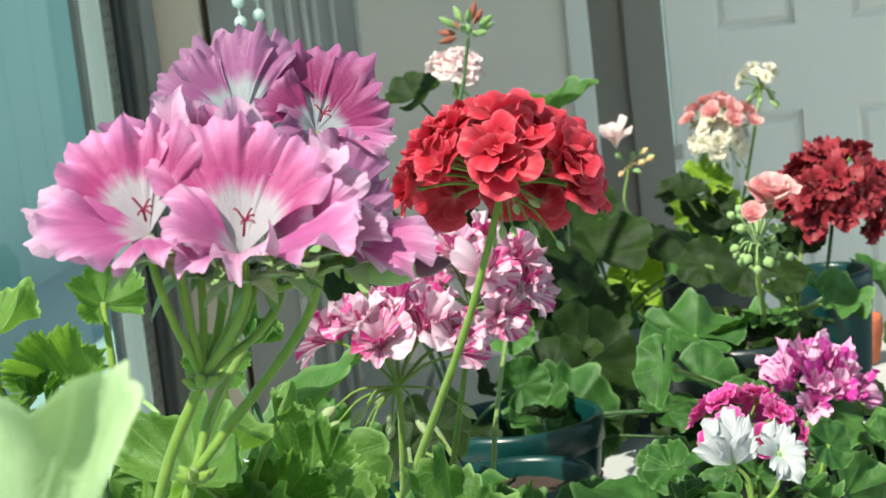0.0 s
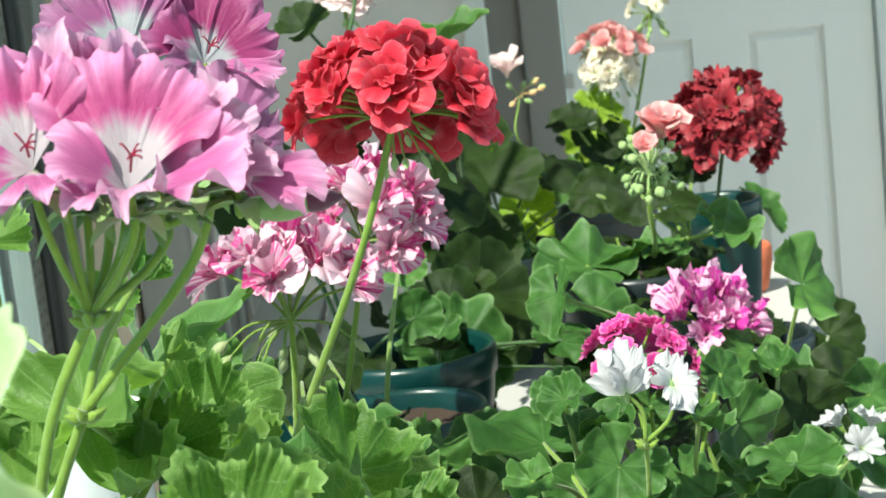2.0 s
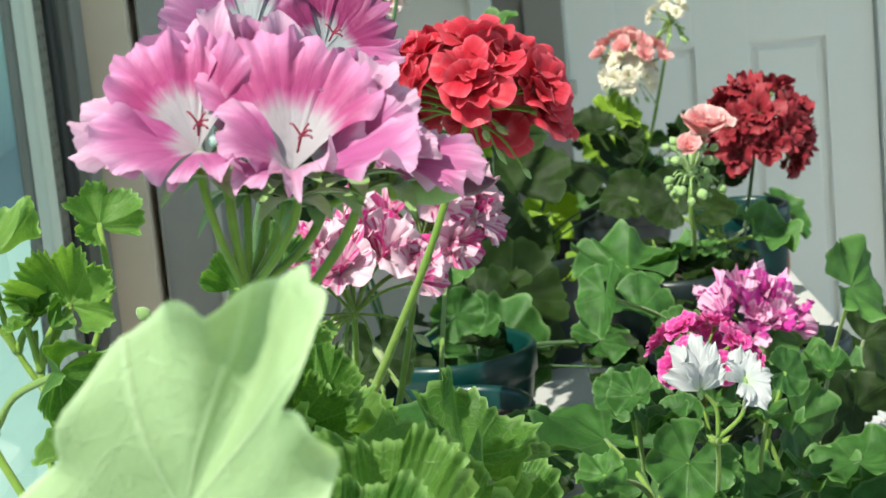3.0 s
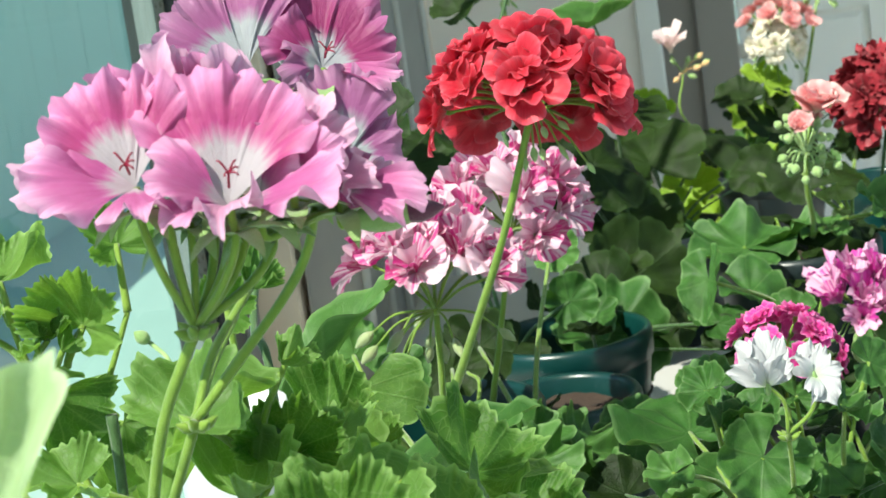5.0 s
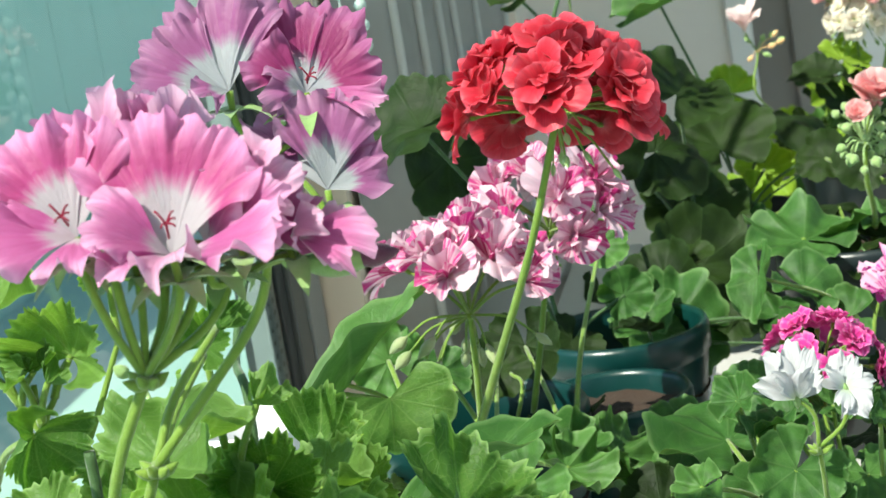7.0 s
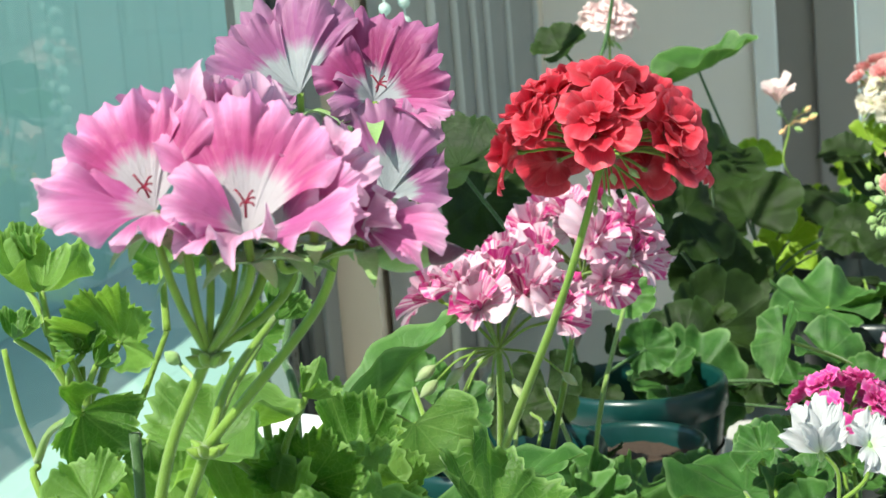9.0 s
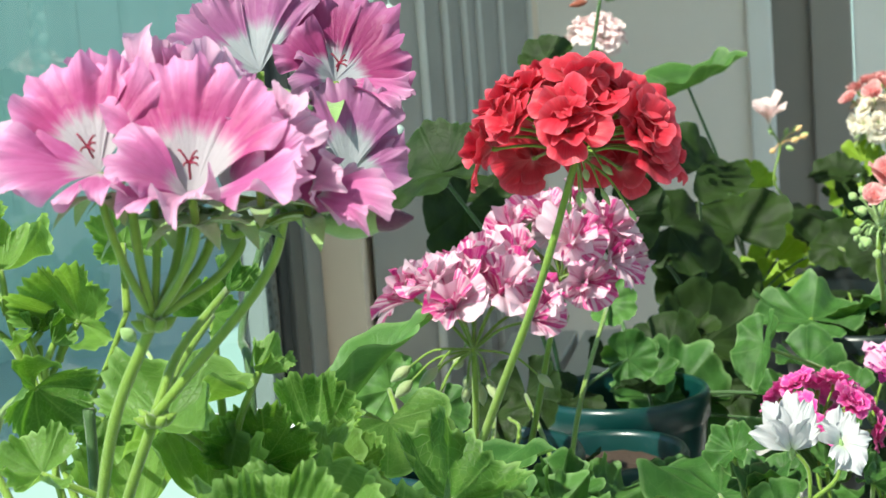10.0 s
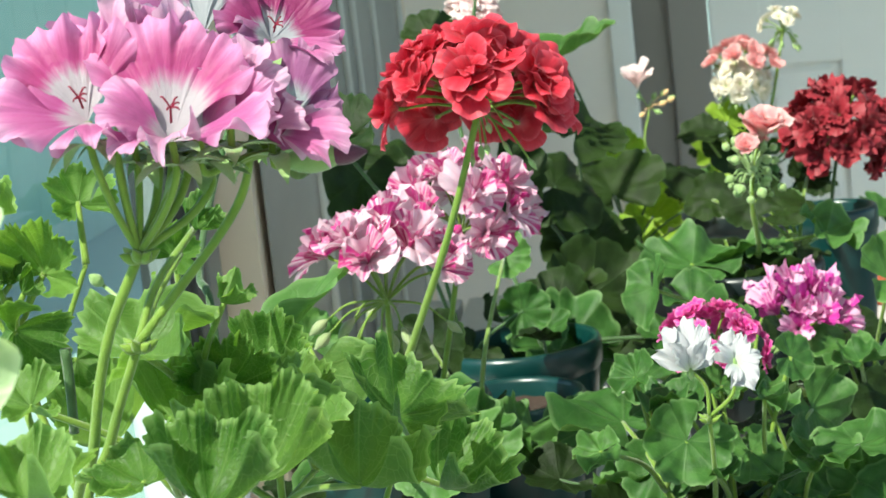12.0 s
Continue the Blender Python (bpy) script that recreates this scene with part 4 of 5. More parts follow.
# The rear head wears the shade-coloured petals; 's' is one lit petal.
BACK_PETALS = {'u': M['regal_shade'], 'l': M['regal_shade'], 'd': M['regal_deep_shade'], 's': M['regal_low'], 'w': M['regal_shade']}


def plant_regal():
    hub = (-0.100, 0.680, TABLE + 0.14)
    ob = thing("pelargonium", (-0.10, 0.68, TABLE), "pink regal pelargonium with white throats and toothed green leaves", "potted plant", "potted plants")
    pot(ob, -0.10, 0.68, TABLE + 0.001, TABLE + 0.14, 0.075, "pot_black", 0.02)
    tips = []
    for line in ([(-0.166, 0.740, 0.856), (-0.174, 0.755, 0.886), (-0.186, 0.760, 0.910), (-0.191, 0.760, 0.932)], [(-0.166, 0.740, 0.856), (-0.178, 0.760, 0.896), (-0.172, 0.760, 0.911), (-0.163, 0.760, 0.926)], [(-0.190, 0.730, 0.861), (-0.197, 0.740, 0.885), (-0.202, 0.740, 0.906), (-0.205, 0.740, 0.932)],
                 [(-0.176, 0.760, 0.850), (-0.169, 0.770, 0.878), (-0.158, 0.780, 0.901), (-0.147, 0.785, 0.925)], [(-0.166, 0.740, 0.856), (-0.178, 0.755, 0.902), (-0.178, 0.755, 0.919)],
                 [(-0.088, 0.700, 0.805), (-0.068, 0.700, 0.825), (-0.053, 0.720, 0.834)], [(-0.038, 0.720, 0.789), (-0.026, 0.740, 0.807), (-0.018, 0.750, 0.824)],
                 [(-0.114, 0.660, 0.821), (-0.108, 0.680, 0.841), (-0.098, 0.700, 0.868)], [(-0.152, 0.580, 0.849), (-0.144, 0.540, 0.871)], [(-0.089, 0.580, 0.841), (-0.086, 0.540, 0.864)]):
        stem(ob, [hub, *line], 0.0022, 0.0015)
        tips += line[1:]
    tips += [(-0.118, 0.597, 0.924), (-0.109, 0.618, 0.919), (-0.093, 0.655, 0.944)]
    leaves(ob, hub, [
    (-0.195, 0.770, 0.950, 16, 4, 26, 0.0234, 'r'),
    (-0.162, 0.766, 0.929, 76, 19, -14, 0.0237, 'r'),
    (-0.149, 0.800, 0.954, 68, -1, 25, 0.0178, 'r'),
    (-0.177, 0.755, 0.925, 10, 7, 18, 0.0103, 'r'),
    (-0.182, 0.750, 0.923, -16, -14, 75, 0.0096, 'r'),
    (-0.170, 0.750, 0.920, -29, 18, -75, 0.0084, 'r'),
    (-0.208, 0.790, 0.955, 17, 8, -29, 0.0164, 'r'),
    (-0.169, 0.699, 0.911, -98, -23, -130, 0.0213, 'r'),
    (-0.204, 0.760, 0.932, -0, 17, -50, 0.0110, 'r'),
    (-0.110, 0.666, 0.907, 32, 16, -74, 0.0326, 'r'),
    (-0.085, 0.660, 0.953, -19, 25, -67, 0.0115, 'r'),
    ], "stem", 0.0016, 0.5, tips)
    leaves(ob, hub, [
    (-0.078, 0.670, 0.920, -25, 8, -88, 0.0117, 'r'),
    (-0.083, 0.701, 0.882, 75, 23, -4, 0.0232, 'r'),
    (-0.057, 0.741, 0.865, 75, -3, -6, 0.0211, 'r'),
    (-0.068, 0.761, 0.872, 15, 34, -67, 0.0225, 'r'),
    (-0.056, 0.620, 0.879, 21, 4, -59, 0.0303, 'r'),
    (-0.138, 0.520, 0.892, 7, 11, -30, 0.0231, 'r'),
    (-0.082, 0.520, 0.885, 17, 12, -2, 0.0231, 'r'),
    (-0.011, 0.720, 0.854, 1, 30, -52, 0.0320, 'r'),
    (-0.098, 0.700, 0.939, 72, 28, -18, 0.0142, 'r'),
    (-0.162, 0.660, 0.891, 15, -23, 95, 0.0190, 'r'),
    (-0.033, 0.660, 0.844, 11, 15, -14, 0.0308, 'r'),
    (-0.146, 0.750, 0.851, 24, -13, 36, 0.0266, 'r'),
    (-0.068, 0.720, 0.872, 24, -1, 13, 0.0218, 'r'),
    (0.006, 0.760, 0.807, -20, 23, -78, 0.0296, 'r'),
    (-0.147, 0.720, 0.893, -80, 21, -177, 0.0127, 'r'),
    (-0.059, 0.600, 0.882, 3, 4, -50, 0.0164, 's'),
    (-0.069, 0.560, 0.880, 29, 4, 15, 0.0267, 'r'),
    (-0.113, 0.600, 0.872, 20, -19, 21, 0.0218, 'r'),
    (-0.100, 0.680, 0.872, 16, 14, -50, 0.0253, 'r'),
    (-0.067, 0.700, 0.864, 19, 2, 22, 0.0249, 'r'),
    ], "stem", 0.0016, 0.5, tips)
    bm = bmesh.new()
    tube(bm, [(-0.1499, 0.7000, 0.8679), (-0.1489, 0.7000, 0.8882), (-0.1488, 0.7000, 0.9040)], 0.0021, 0.0023, 9, 4)
    part("stem", bm, M["dark_stem"], ob, "short cut-off stem")
    bm = bmesh.new()
    bud = (-0.1321, 0.7200, 0.9252)
    tube(bm, [(-0.1252, 0.7000, 0.9053), (-0.1247, 0.7100, 0.9183), bud], 0.0010, 0.0009, 7, 5)
    blob(bm, bud, (-0.5, -0.4, 0.6), 0.0085, 0.0062, 10, 8, 0.6)
    part("bud", bm, M["bud"], ob, "pale green closed bud")
    node, fork = (-0.101, 0.589, 0.957), (-0.109, 0.618, 0.919)
    stem(ob, [hub, (-0.139, 0.630, 0.842), (-0.130, 0.610, 0.882), (-0.118, 0.597, 0.924), node], 0.0027, 0.0023, "stem", [node])
    stem(ob, [hub, (-0.138, 0.640, 0.838), (-0.126, 0.630, 0.880), fork], 0.0027, 0.0023, "stem", [fork])
    stem(ob, [fork, (-0.093, 0.617, 0.936), (-0.074, 0.616, 0.956), (-0.063, 0.612, 0.972), (-0.056, 0.600, 0.994)], 0.0022, 0.0019, "stem")
    stem(ob, [fork, (-0.102, 0.640, 0.932), (-0.093, 0.660, 0.944)], 0.0018, 0.0015, "stem")
    stem(ob, [hub, (-0.087, 0.700, 0.896), (-0.092, 0.730, 0.925), (-0.080, 0.765, 0.966), (-0.060, 0.755, 1.008)], 0.0022, 0.0018, "dark_stem")
    for top in (Vector(q) for q in ((-0.1037, 0.5850, 0.9932), (-0.0910, 0.6000, 0.9854), (-0.0851, 0.5920, 0.9880), (-0.0807, 0.6020, 0.9837), (-0.0740, 0.6060, 0.9755))):
        bm = bmesh.new()
        side = Vector((top.x - node[0], top.y - node[1], 0)) * 0.18
        tube(bm, [node, Vector(node).lerp(top, 0.5) + side, top, top + Vector((0, 0, 0.006))], 0.0015, 0.0018, 9, 6)
        stalk = part("stem", bm, M["stem"], ob, "hairy green flower stalk")
        bm = bmesh.new()
        for j in range(5):
            a = 1.26 * j + 40 * top.x
            sepal(bm, top + Vector((0, 0, 0.003)), (math.cos(a), math.sin(a), 0.5), 0.017 + 0.002 * (j % 3), 0.0075, 0.5 + 0.25 * (j % 2))
        part("calyx", bm, M["sepal"], stalk, "pale green pointed sepals")
    ruffled_head(ob, [node, (-0.046, 0.606, 0.986)], [
        ((-0.0835, 0.5780, 0.9959), (-0.0804, 0.5580, 1.0123), [
            ((-0.0878, 0.5920, 1.0378), (0.12, -0.95, 0.25), 0.0200, 0.25, -0.1, 'u'),
            ((-0.0646, 0.5880, 1.0311), (-0.35, -0.90, 0.25), 0.0160, 0.2, -0.15, 'u'),
            ((-0.0764, 0.5980, 1.0353), (-0.05, -0.95, 0.20), 0.0160, 0.1, -0.1, 'u'),
            ((-0.1023, 0.5620, 1.0174), (0.35, -0.62, 0.70), 0.0110, 0.3, -0.4, 'l'),
            ((-0.0970, 0.5520, 1.0040), (0.05, -0.50, 0.87), 0.0080, 0.1, -0.3, 'l'),
            ((-0.0817, 0.5480, 1.0042), (0.00, -0.35, 0.93), 0.0080, 0.1, -0.2, 'p'),
            ((-0.0479, 0.5480, 1.0049), (0.00, -0.50, 0.86), 0.0105, 0.1, 0.05, 'l'),
        ]),
        ((-0.1112, 0.5800, 1.0060), (-0.1111, 0.5590, 1.0183), [
            ((-0.1252, 0.5900, 1.0393), (0.25, -0.90, 0.30), 0.0150, 0.2, -0.15, 'u'),
            ((-0.1068, 0.5940, 1.0396), (-0.15, -0.95, 0.25), 0.0150, 0.2, -0.1, 'u'),
            ((-0.1175, 0.5980, 1.0373), (0.05, -0.95, 0.20), 0.0140, 0.1, -0.1, 'u'),
            ((-0.1496, 0.5880, 1.0218), (0.10, -0.75, 0.65), 0.0100, 0.1, -0.3, 'p'),
            ((-0.1399, 0.5560, 1.0121), (-0.10, -0.75, 0.65), 0.0120, 0.15, -0.2, 'l'),
            ((-0.1111, 0.5520, 1.0049), (0.00, -0.45, 0.89), 0.0090, 0.1, -0.25, 'l'),
            ((-0.1379, 0.5750, 1.0183), (0.00, -0.80, 0.60), 0.0110, 0.1, -0.3, 'l'),
        ]),
        ((-0.0948, 0.6060, 1.0108), None, [
            ((-0.1106, 0.6120, 1.0449), (0.10, 0.50, 0.80), 0.0090, 0.1, 0.25, 'p'),
            ((-0.0922, 0.6140, 1.0453), (0.00, 0.50, 0.80), 0.0090, 0.1, 0.25, 'p'),
            ((-0.0698, 0.6160, 1.0371), (-0.10, 0.60, 0.80), 0.0100, 0.1, 0.25, 'p'),
            ((-0.0816, 0.6200, 1.0369), (0.00, 0.60, 0.80), 0.0120, 0.1, 0.1, 'u'),
            ((-0.1012, 0.6180, 1.0369), (0.00, 0.60, 0.80), 0.0120, 0.1, 0.1, 'u'),
            ((-0.1263, 0.6150, 1.0359), (0.10, 0.60, 0.70), 0.0110, 0.1, 0.1, 'u'),
        ]),
        ((-0.0635, 0.5900, 0.9982), None, [
            ((-0.0547, 0.5920, 1.0295), (-0.72, -0.60, 0.35), 0.0090, 0.4, -0.3, 'p'),
            ((-0.0477, 0.5820, 1.0198), (-0.55, -0.80, 0.25), 0.0100, 0.4, -0.3, 'p'),
            ((-0.0515, 0.5700, 1.0119), (-0.20, -0.90, 0.40), 0.0110, 0.2, -0.4, 'l'),
            ((-0.0385, 0.5980, 1.0004), (0.20, -0.90, 0.30), 0.0110, 0.2, -0.2, 'd'),
            ((-0.0431, 0.6050, 1.0089), (0.10, -0.90, 0.30), 0.0110, 0.2, -0.2, 'd'),
        ]),
        ((-0.0502, 0.6000, 0.9932), None, [
            ((-0.0260, 0.5780, 0.9926), (0.05, -0.80, 0.60), 0.0075, 0.1, -0.2, 'l'),
            ((-0.0422, 0.5780, 1.0011), (0.10, -0.90, 0.40), 0.0070, 0.2, -0.3, 'p'),
            ((-0.0310, 0.5900, 0.9947), (0.10, -0.80, 0.60), 0.0090, 0.2, -0.3, 'p'),
        ]),
        ((-0.0979, 0.5920, 0.9971), None, [
            ((-0.0957, 0.6120, 1.0257), (0.00, 0.30, 0.95), 0.0110, 0.2, 0.1, 'p'),
            ((-0.0976, 0.5800, 1.0152), (0.20, -0.60, 0.75), 0.0110, 0.3, -0.2, 'l'),
        ]),
        ((-0.0745, 0.5900, 0.9945), None, [
            ((-0.0628, 0.5800, 1.0143), (-0.30, -0.70, 0.65), 0.0100, 0.3, -0.2, 'l'),
            ((-0.0707, 0.5980, 1.0212), (-0.10, -0.85, 0.40), 0.0110, 0.3, -0.2, 'u'),
        ]),
    ], FRONT_PETALS, [((-0.0481, 0.6030, 0.9814), (0.98, -0.19, 0.04))])
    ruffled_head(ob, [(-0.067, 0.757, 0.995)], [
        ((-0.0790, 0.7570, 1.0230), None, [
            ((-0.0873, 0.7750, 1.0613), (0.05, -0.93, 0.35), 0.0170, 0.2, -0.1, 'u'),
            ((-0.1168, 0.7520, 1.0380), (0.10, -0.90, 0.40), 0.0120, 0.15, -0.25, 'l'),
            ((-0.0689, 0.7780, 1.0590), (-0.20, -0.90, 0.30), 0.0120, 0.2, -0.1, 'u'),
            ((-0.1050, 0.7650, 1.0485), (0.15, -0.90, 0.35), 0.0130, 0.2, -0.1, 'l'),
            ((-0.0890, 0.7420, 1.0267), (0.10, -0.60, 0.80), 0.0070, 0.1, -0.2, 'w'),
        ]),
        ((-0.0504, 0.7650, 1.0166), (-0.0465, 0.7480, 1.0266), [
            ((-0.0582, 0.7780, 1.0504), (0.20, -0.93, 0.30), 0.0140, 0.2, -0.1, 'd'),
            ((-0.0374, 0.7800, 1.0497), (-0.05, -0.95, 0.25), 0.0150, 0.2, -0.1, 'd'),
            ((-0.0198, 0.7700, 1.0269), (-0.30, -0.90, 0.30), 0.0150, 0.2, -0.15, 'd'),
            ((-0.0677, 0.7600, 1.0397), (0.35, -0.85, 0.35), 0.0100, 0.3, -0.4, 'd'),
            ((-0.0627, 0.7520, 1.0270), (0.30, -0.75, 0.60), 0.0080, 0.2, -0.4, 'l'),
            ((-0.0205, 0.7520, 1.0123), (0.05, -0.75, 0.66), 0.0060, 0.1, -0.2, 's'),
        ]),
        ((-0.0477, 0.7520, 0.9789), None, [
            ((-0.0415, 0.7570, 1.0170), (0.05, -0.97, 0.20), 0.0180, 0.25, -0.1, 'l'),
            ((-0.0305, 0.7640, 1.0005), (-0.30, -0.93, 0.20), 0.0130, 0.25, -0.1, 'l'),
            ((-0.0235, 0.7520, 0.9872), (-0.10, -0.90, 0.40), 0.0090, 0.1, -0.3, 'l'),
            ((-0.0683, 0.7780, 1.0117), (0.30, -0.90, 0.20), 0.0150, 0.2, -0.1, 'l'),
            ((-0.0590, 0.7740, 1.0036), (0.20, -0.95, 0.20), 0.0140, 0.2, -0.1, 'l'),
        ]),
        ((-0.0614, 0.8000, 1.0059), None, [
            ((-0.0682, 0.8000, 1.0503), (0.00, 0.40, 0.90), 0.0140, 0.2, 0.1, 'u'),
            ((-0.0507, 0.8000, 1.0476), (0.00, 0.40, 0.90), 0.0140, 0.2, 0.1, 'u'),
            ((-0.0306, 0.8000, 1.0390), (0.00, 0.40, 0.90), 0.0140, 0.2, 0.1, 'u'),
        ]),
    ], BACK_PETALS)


plant_regal()


def white_tub():
    """A tall plain tub with a rolled rim and an open, hollow inside."""
    x, y, h, r = -0.130, 0.985, 0.264, 0.032
    ob = thing("plastic_tub", (x, y, TABLE), "plain white plastic tub on the table behind the stems", "tub")
    bm = bmesh.new()
    lathe(bm, [(0.001, 0), (r * 0.80, 0), (r * 0.82, 0.004), (r * 0.96, h - 0.012), (r, h - 0.010), (r * 1.02, h - 0.005), (r, h), (r - 0.003, h - 0.001), (r * 0.90, h - 0.014), (r * 0.76, 0.006), (0.001, 0.005)], 40, (x, y, TABLE + 0.001))
    part("body", bm, M["white_plastic"], ob)


white_tub()


def plant_near():
    hub = (-0.16, 0.40, TABLE + 0.10)
    ob = thing("pelargonium", (-0.16, 0.42, TABLE), "young pelargonium with one large pale upright leaf", "potted plant", "potted plants")
    pot(ob, -0.16, 0.42, TABLE + 0.001, TABLE + 0.11, 0.06, "pot_black", 0.02)
    leaves(ob, hub, [
    (-0.126, 0.348, 0.971, 83, 36, -38, 0.0573, 'n'),
    ], "stem", 0.0018)


plant_near()


def plant_red_and_striped():
    hub = (-0.005, 1.20, TABLE + 0.135)
    ob = thing("pelargonium", (-0.02, 1.22, TABLE), "scarlet and pink-striped zonal pelargoniums in a dark pot", "potted plant", "potted plants")
    pot(ob, -0.012, 1.262, TABLE + 0.001, 0.726, 0.074, "pot_green", 0.06, "dark green plastic flower pot")
    leaves(ob, hub, [
    (-0.077, 1.086, 0.810, 34, -13, -65, 0.0850, 't'),
    (-0.058, 1.084, 0.791, -78, 12, -163, 0.0353, 'h'),
    (-0.018, 0.935, 0.787, 16, 1, -58, 0.0716, 't'),
    (-0.094, 1.100, 0.806, -0, -20, 79, 0.0242, 'z'),
    (-0.033, 1.240, 0.762, -62, -1, -170, 0.0218, 'z'),
    (0.095, 1.400, 0.798, 26, 50, -60, 0.0215, 'z'),
    (0.042, 1.130, 0.735, 36, 39, -8, 0.0248, 'c'),
    (0.073, 1.150, 0.718, -24, 37, -99, 0.0286, 'c'),
    (0.040, 1.100, 0.730, -34, 29, -123, 0.0261, 'c'),
    (0.071, 1.140, 0.703, -31, 13, -142, 0.0306, 'c'),
    (-0.064, 1.180, 0.796, 64, -14, 29, 0.0259, 'z'),
    (0.006, 1.050, 0.740, -25, -27, 141, 0.0317, 'z'),
    (0.025, 1.330, 0.743, -48, -9, 178, 0.0331, 'd'),
    (0.001, 1.300, 0.740, -50, -23, 153, 0.0267, 'd'),
    ], "stem", 0.0018)
    red = (0.059, 1.062, 0.946)
    stem(ob, [(-0.023, 1.170, 0.720), (0.007, 1.120, 0.800), (0.035, 1.085, 0.872), red], 0.0034, 0.0026, "stem", [(-0.017, 1.165, 0.734)])
    umbel(ob, red, (0.16, 0.31, 0.94), 0.0455, "red", 31, 92, 0.92, 3, 0.84, 7, "bud", 0.0011)
    front = (-0.007, 1.160, 0.819)
    stem(ob, [(-0.013, 1.190, 0.720), (-0.009, 1.170, 0.774), front], 0.0030, 0.0024)
    umbel(ob, front, (0.16, 0.03, 0.99), 0.046, "striped", 14, 62, 0.88, 5, 1.0, 12, "striped_bud", 0.0012, "", 1.6)
    rear = (0.052, 1.240, 0.846)
    stem(ob, [(0.023, 1.240, 0.726), (0.036, 1.240, 0.778), rear], 0.0028, 0.0023)
    umbel(ob, rear, (0.21, -0.07, 0.98), 0.041, "striped", 13, 80, 0.86, 6, 0.95, 3, "sepal", 0.0011)
    stem(ob, [hub, (0.018, 1.260, 0.736), (0.012, 1.280, 0.744)], 0.002, 0.0014)
    undergrowth(ob, hub, 5, 0.085, 0.02, 1, "d")


plant_red_and_striped()


def plant_green_pots():
    ob = thing("pelargonium", (0.085, 1.50, TABLE), "leafy zonal pelargonium with shade-coloured leaves in a green pot", "potted plant", "potted plants")
    pot(ob, 0.105, 1.50, TABLE + 0.001, 0.706, 0.070, "pot_green", 0.055, "glossy dark green plastic pot")
    hub = (0.13, 1.52, TABLE + 0.12)
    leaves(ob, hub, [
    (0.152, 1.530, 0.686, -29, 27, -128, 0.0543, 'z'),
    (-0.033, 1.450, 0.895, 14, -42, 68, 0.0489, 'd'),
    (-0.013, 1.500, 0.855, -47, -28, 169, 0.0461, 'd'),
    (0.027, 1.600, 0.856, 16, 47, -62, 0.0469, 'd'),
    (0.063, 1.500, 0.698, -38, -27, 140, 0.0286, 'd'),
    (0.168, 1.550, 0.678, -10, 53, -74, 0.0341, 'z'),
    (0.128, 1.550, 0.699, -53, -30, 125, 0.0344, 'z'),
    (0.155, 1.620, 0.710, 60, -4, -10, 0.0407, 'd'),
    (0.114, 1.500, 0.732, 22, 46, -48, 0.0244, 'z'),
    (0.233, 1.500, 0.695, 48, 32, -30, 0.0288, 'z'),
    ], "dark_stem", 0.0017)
    # a tall stalk with a head of red-brown buds
    top = (0.116, 1.650, 1.012)
    stem(ob, [hub, (0.083, 1.620, 0.876), (0.108, 1.650, 0.974), top], 0.0026, 0.0018, "dark_stem")
    bm = bmesh.new()
    blob(bm, top, (0, 0, 1), 0.01, 0.01)
    head = part("flower_head", bm, M["sepal"], ob)
    rnd = random.Random(4)
    for k, d in enumerate(spread(13, 100, rnd)):
        b = bmesh.new()
        blob(b, Vector(top) + d * 0.012, d, 0.018, 0.008)
        part("bud", b, M["red_bud" if k % 3 == 0 else "sepal"], head)
    small = thing("flower_pot", (0.075, 1.385, TABLE), "small green plastic pot with dry soil", "flower pot")
    pot(small, 0.082, 1.36, TABLE + 0.001, 0.695, 0.060, "pot_green", 0.016)
    undergrowth(ob, hub, 6, 0.12, 0.05, 2, "d")


plant_green_pots()


def plant_leafy():
    ob = thing("pelargonium", (0.27, 1.98, TABLE), "zonal pelargonium with shade-coloured leaves, without open flowers", "potted plant", "potted plants")
    pot(ob, 0.27, 1.98, TABLE + 0.001, TABLE + 0.12, 0.075, "pot_black", 0.02)
    hub = (0.27, 1.97, TABLE + 0.10)
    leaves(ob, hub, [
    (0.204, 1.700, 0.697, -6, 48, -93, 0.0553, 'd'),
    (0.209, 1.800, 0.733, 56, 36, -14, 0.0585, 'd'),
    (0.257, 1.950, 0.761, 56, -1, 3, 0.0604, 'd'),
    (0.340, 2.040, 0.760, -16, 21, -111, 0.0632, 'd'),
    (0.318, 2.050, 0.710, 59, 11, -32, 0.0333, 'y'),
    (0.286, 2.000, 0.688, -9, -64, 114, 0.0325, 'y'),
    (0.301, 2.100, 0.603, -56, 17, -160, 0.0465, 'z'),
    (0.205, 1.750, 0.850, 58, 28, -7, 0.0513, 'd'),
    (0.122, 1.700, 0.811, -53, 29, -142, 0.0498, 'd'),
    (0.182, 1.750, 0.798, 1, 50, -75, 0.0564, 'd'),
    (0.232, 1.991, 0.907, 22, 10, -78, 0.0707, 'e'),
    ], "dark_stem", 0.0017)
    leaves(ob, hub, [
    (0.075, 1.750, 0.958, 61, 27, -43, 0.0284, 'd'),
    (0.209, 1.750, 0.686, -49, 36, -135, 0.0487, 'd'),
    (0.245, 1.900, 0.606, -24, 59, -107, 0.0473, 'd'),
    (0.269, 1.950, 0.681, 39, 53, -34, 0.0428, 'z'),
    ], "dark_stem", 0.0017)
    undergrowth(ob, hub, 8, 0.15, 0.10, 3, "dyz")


plant_leafy()


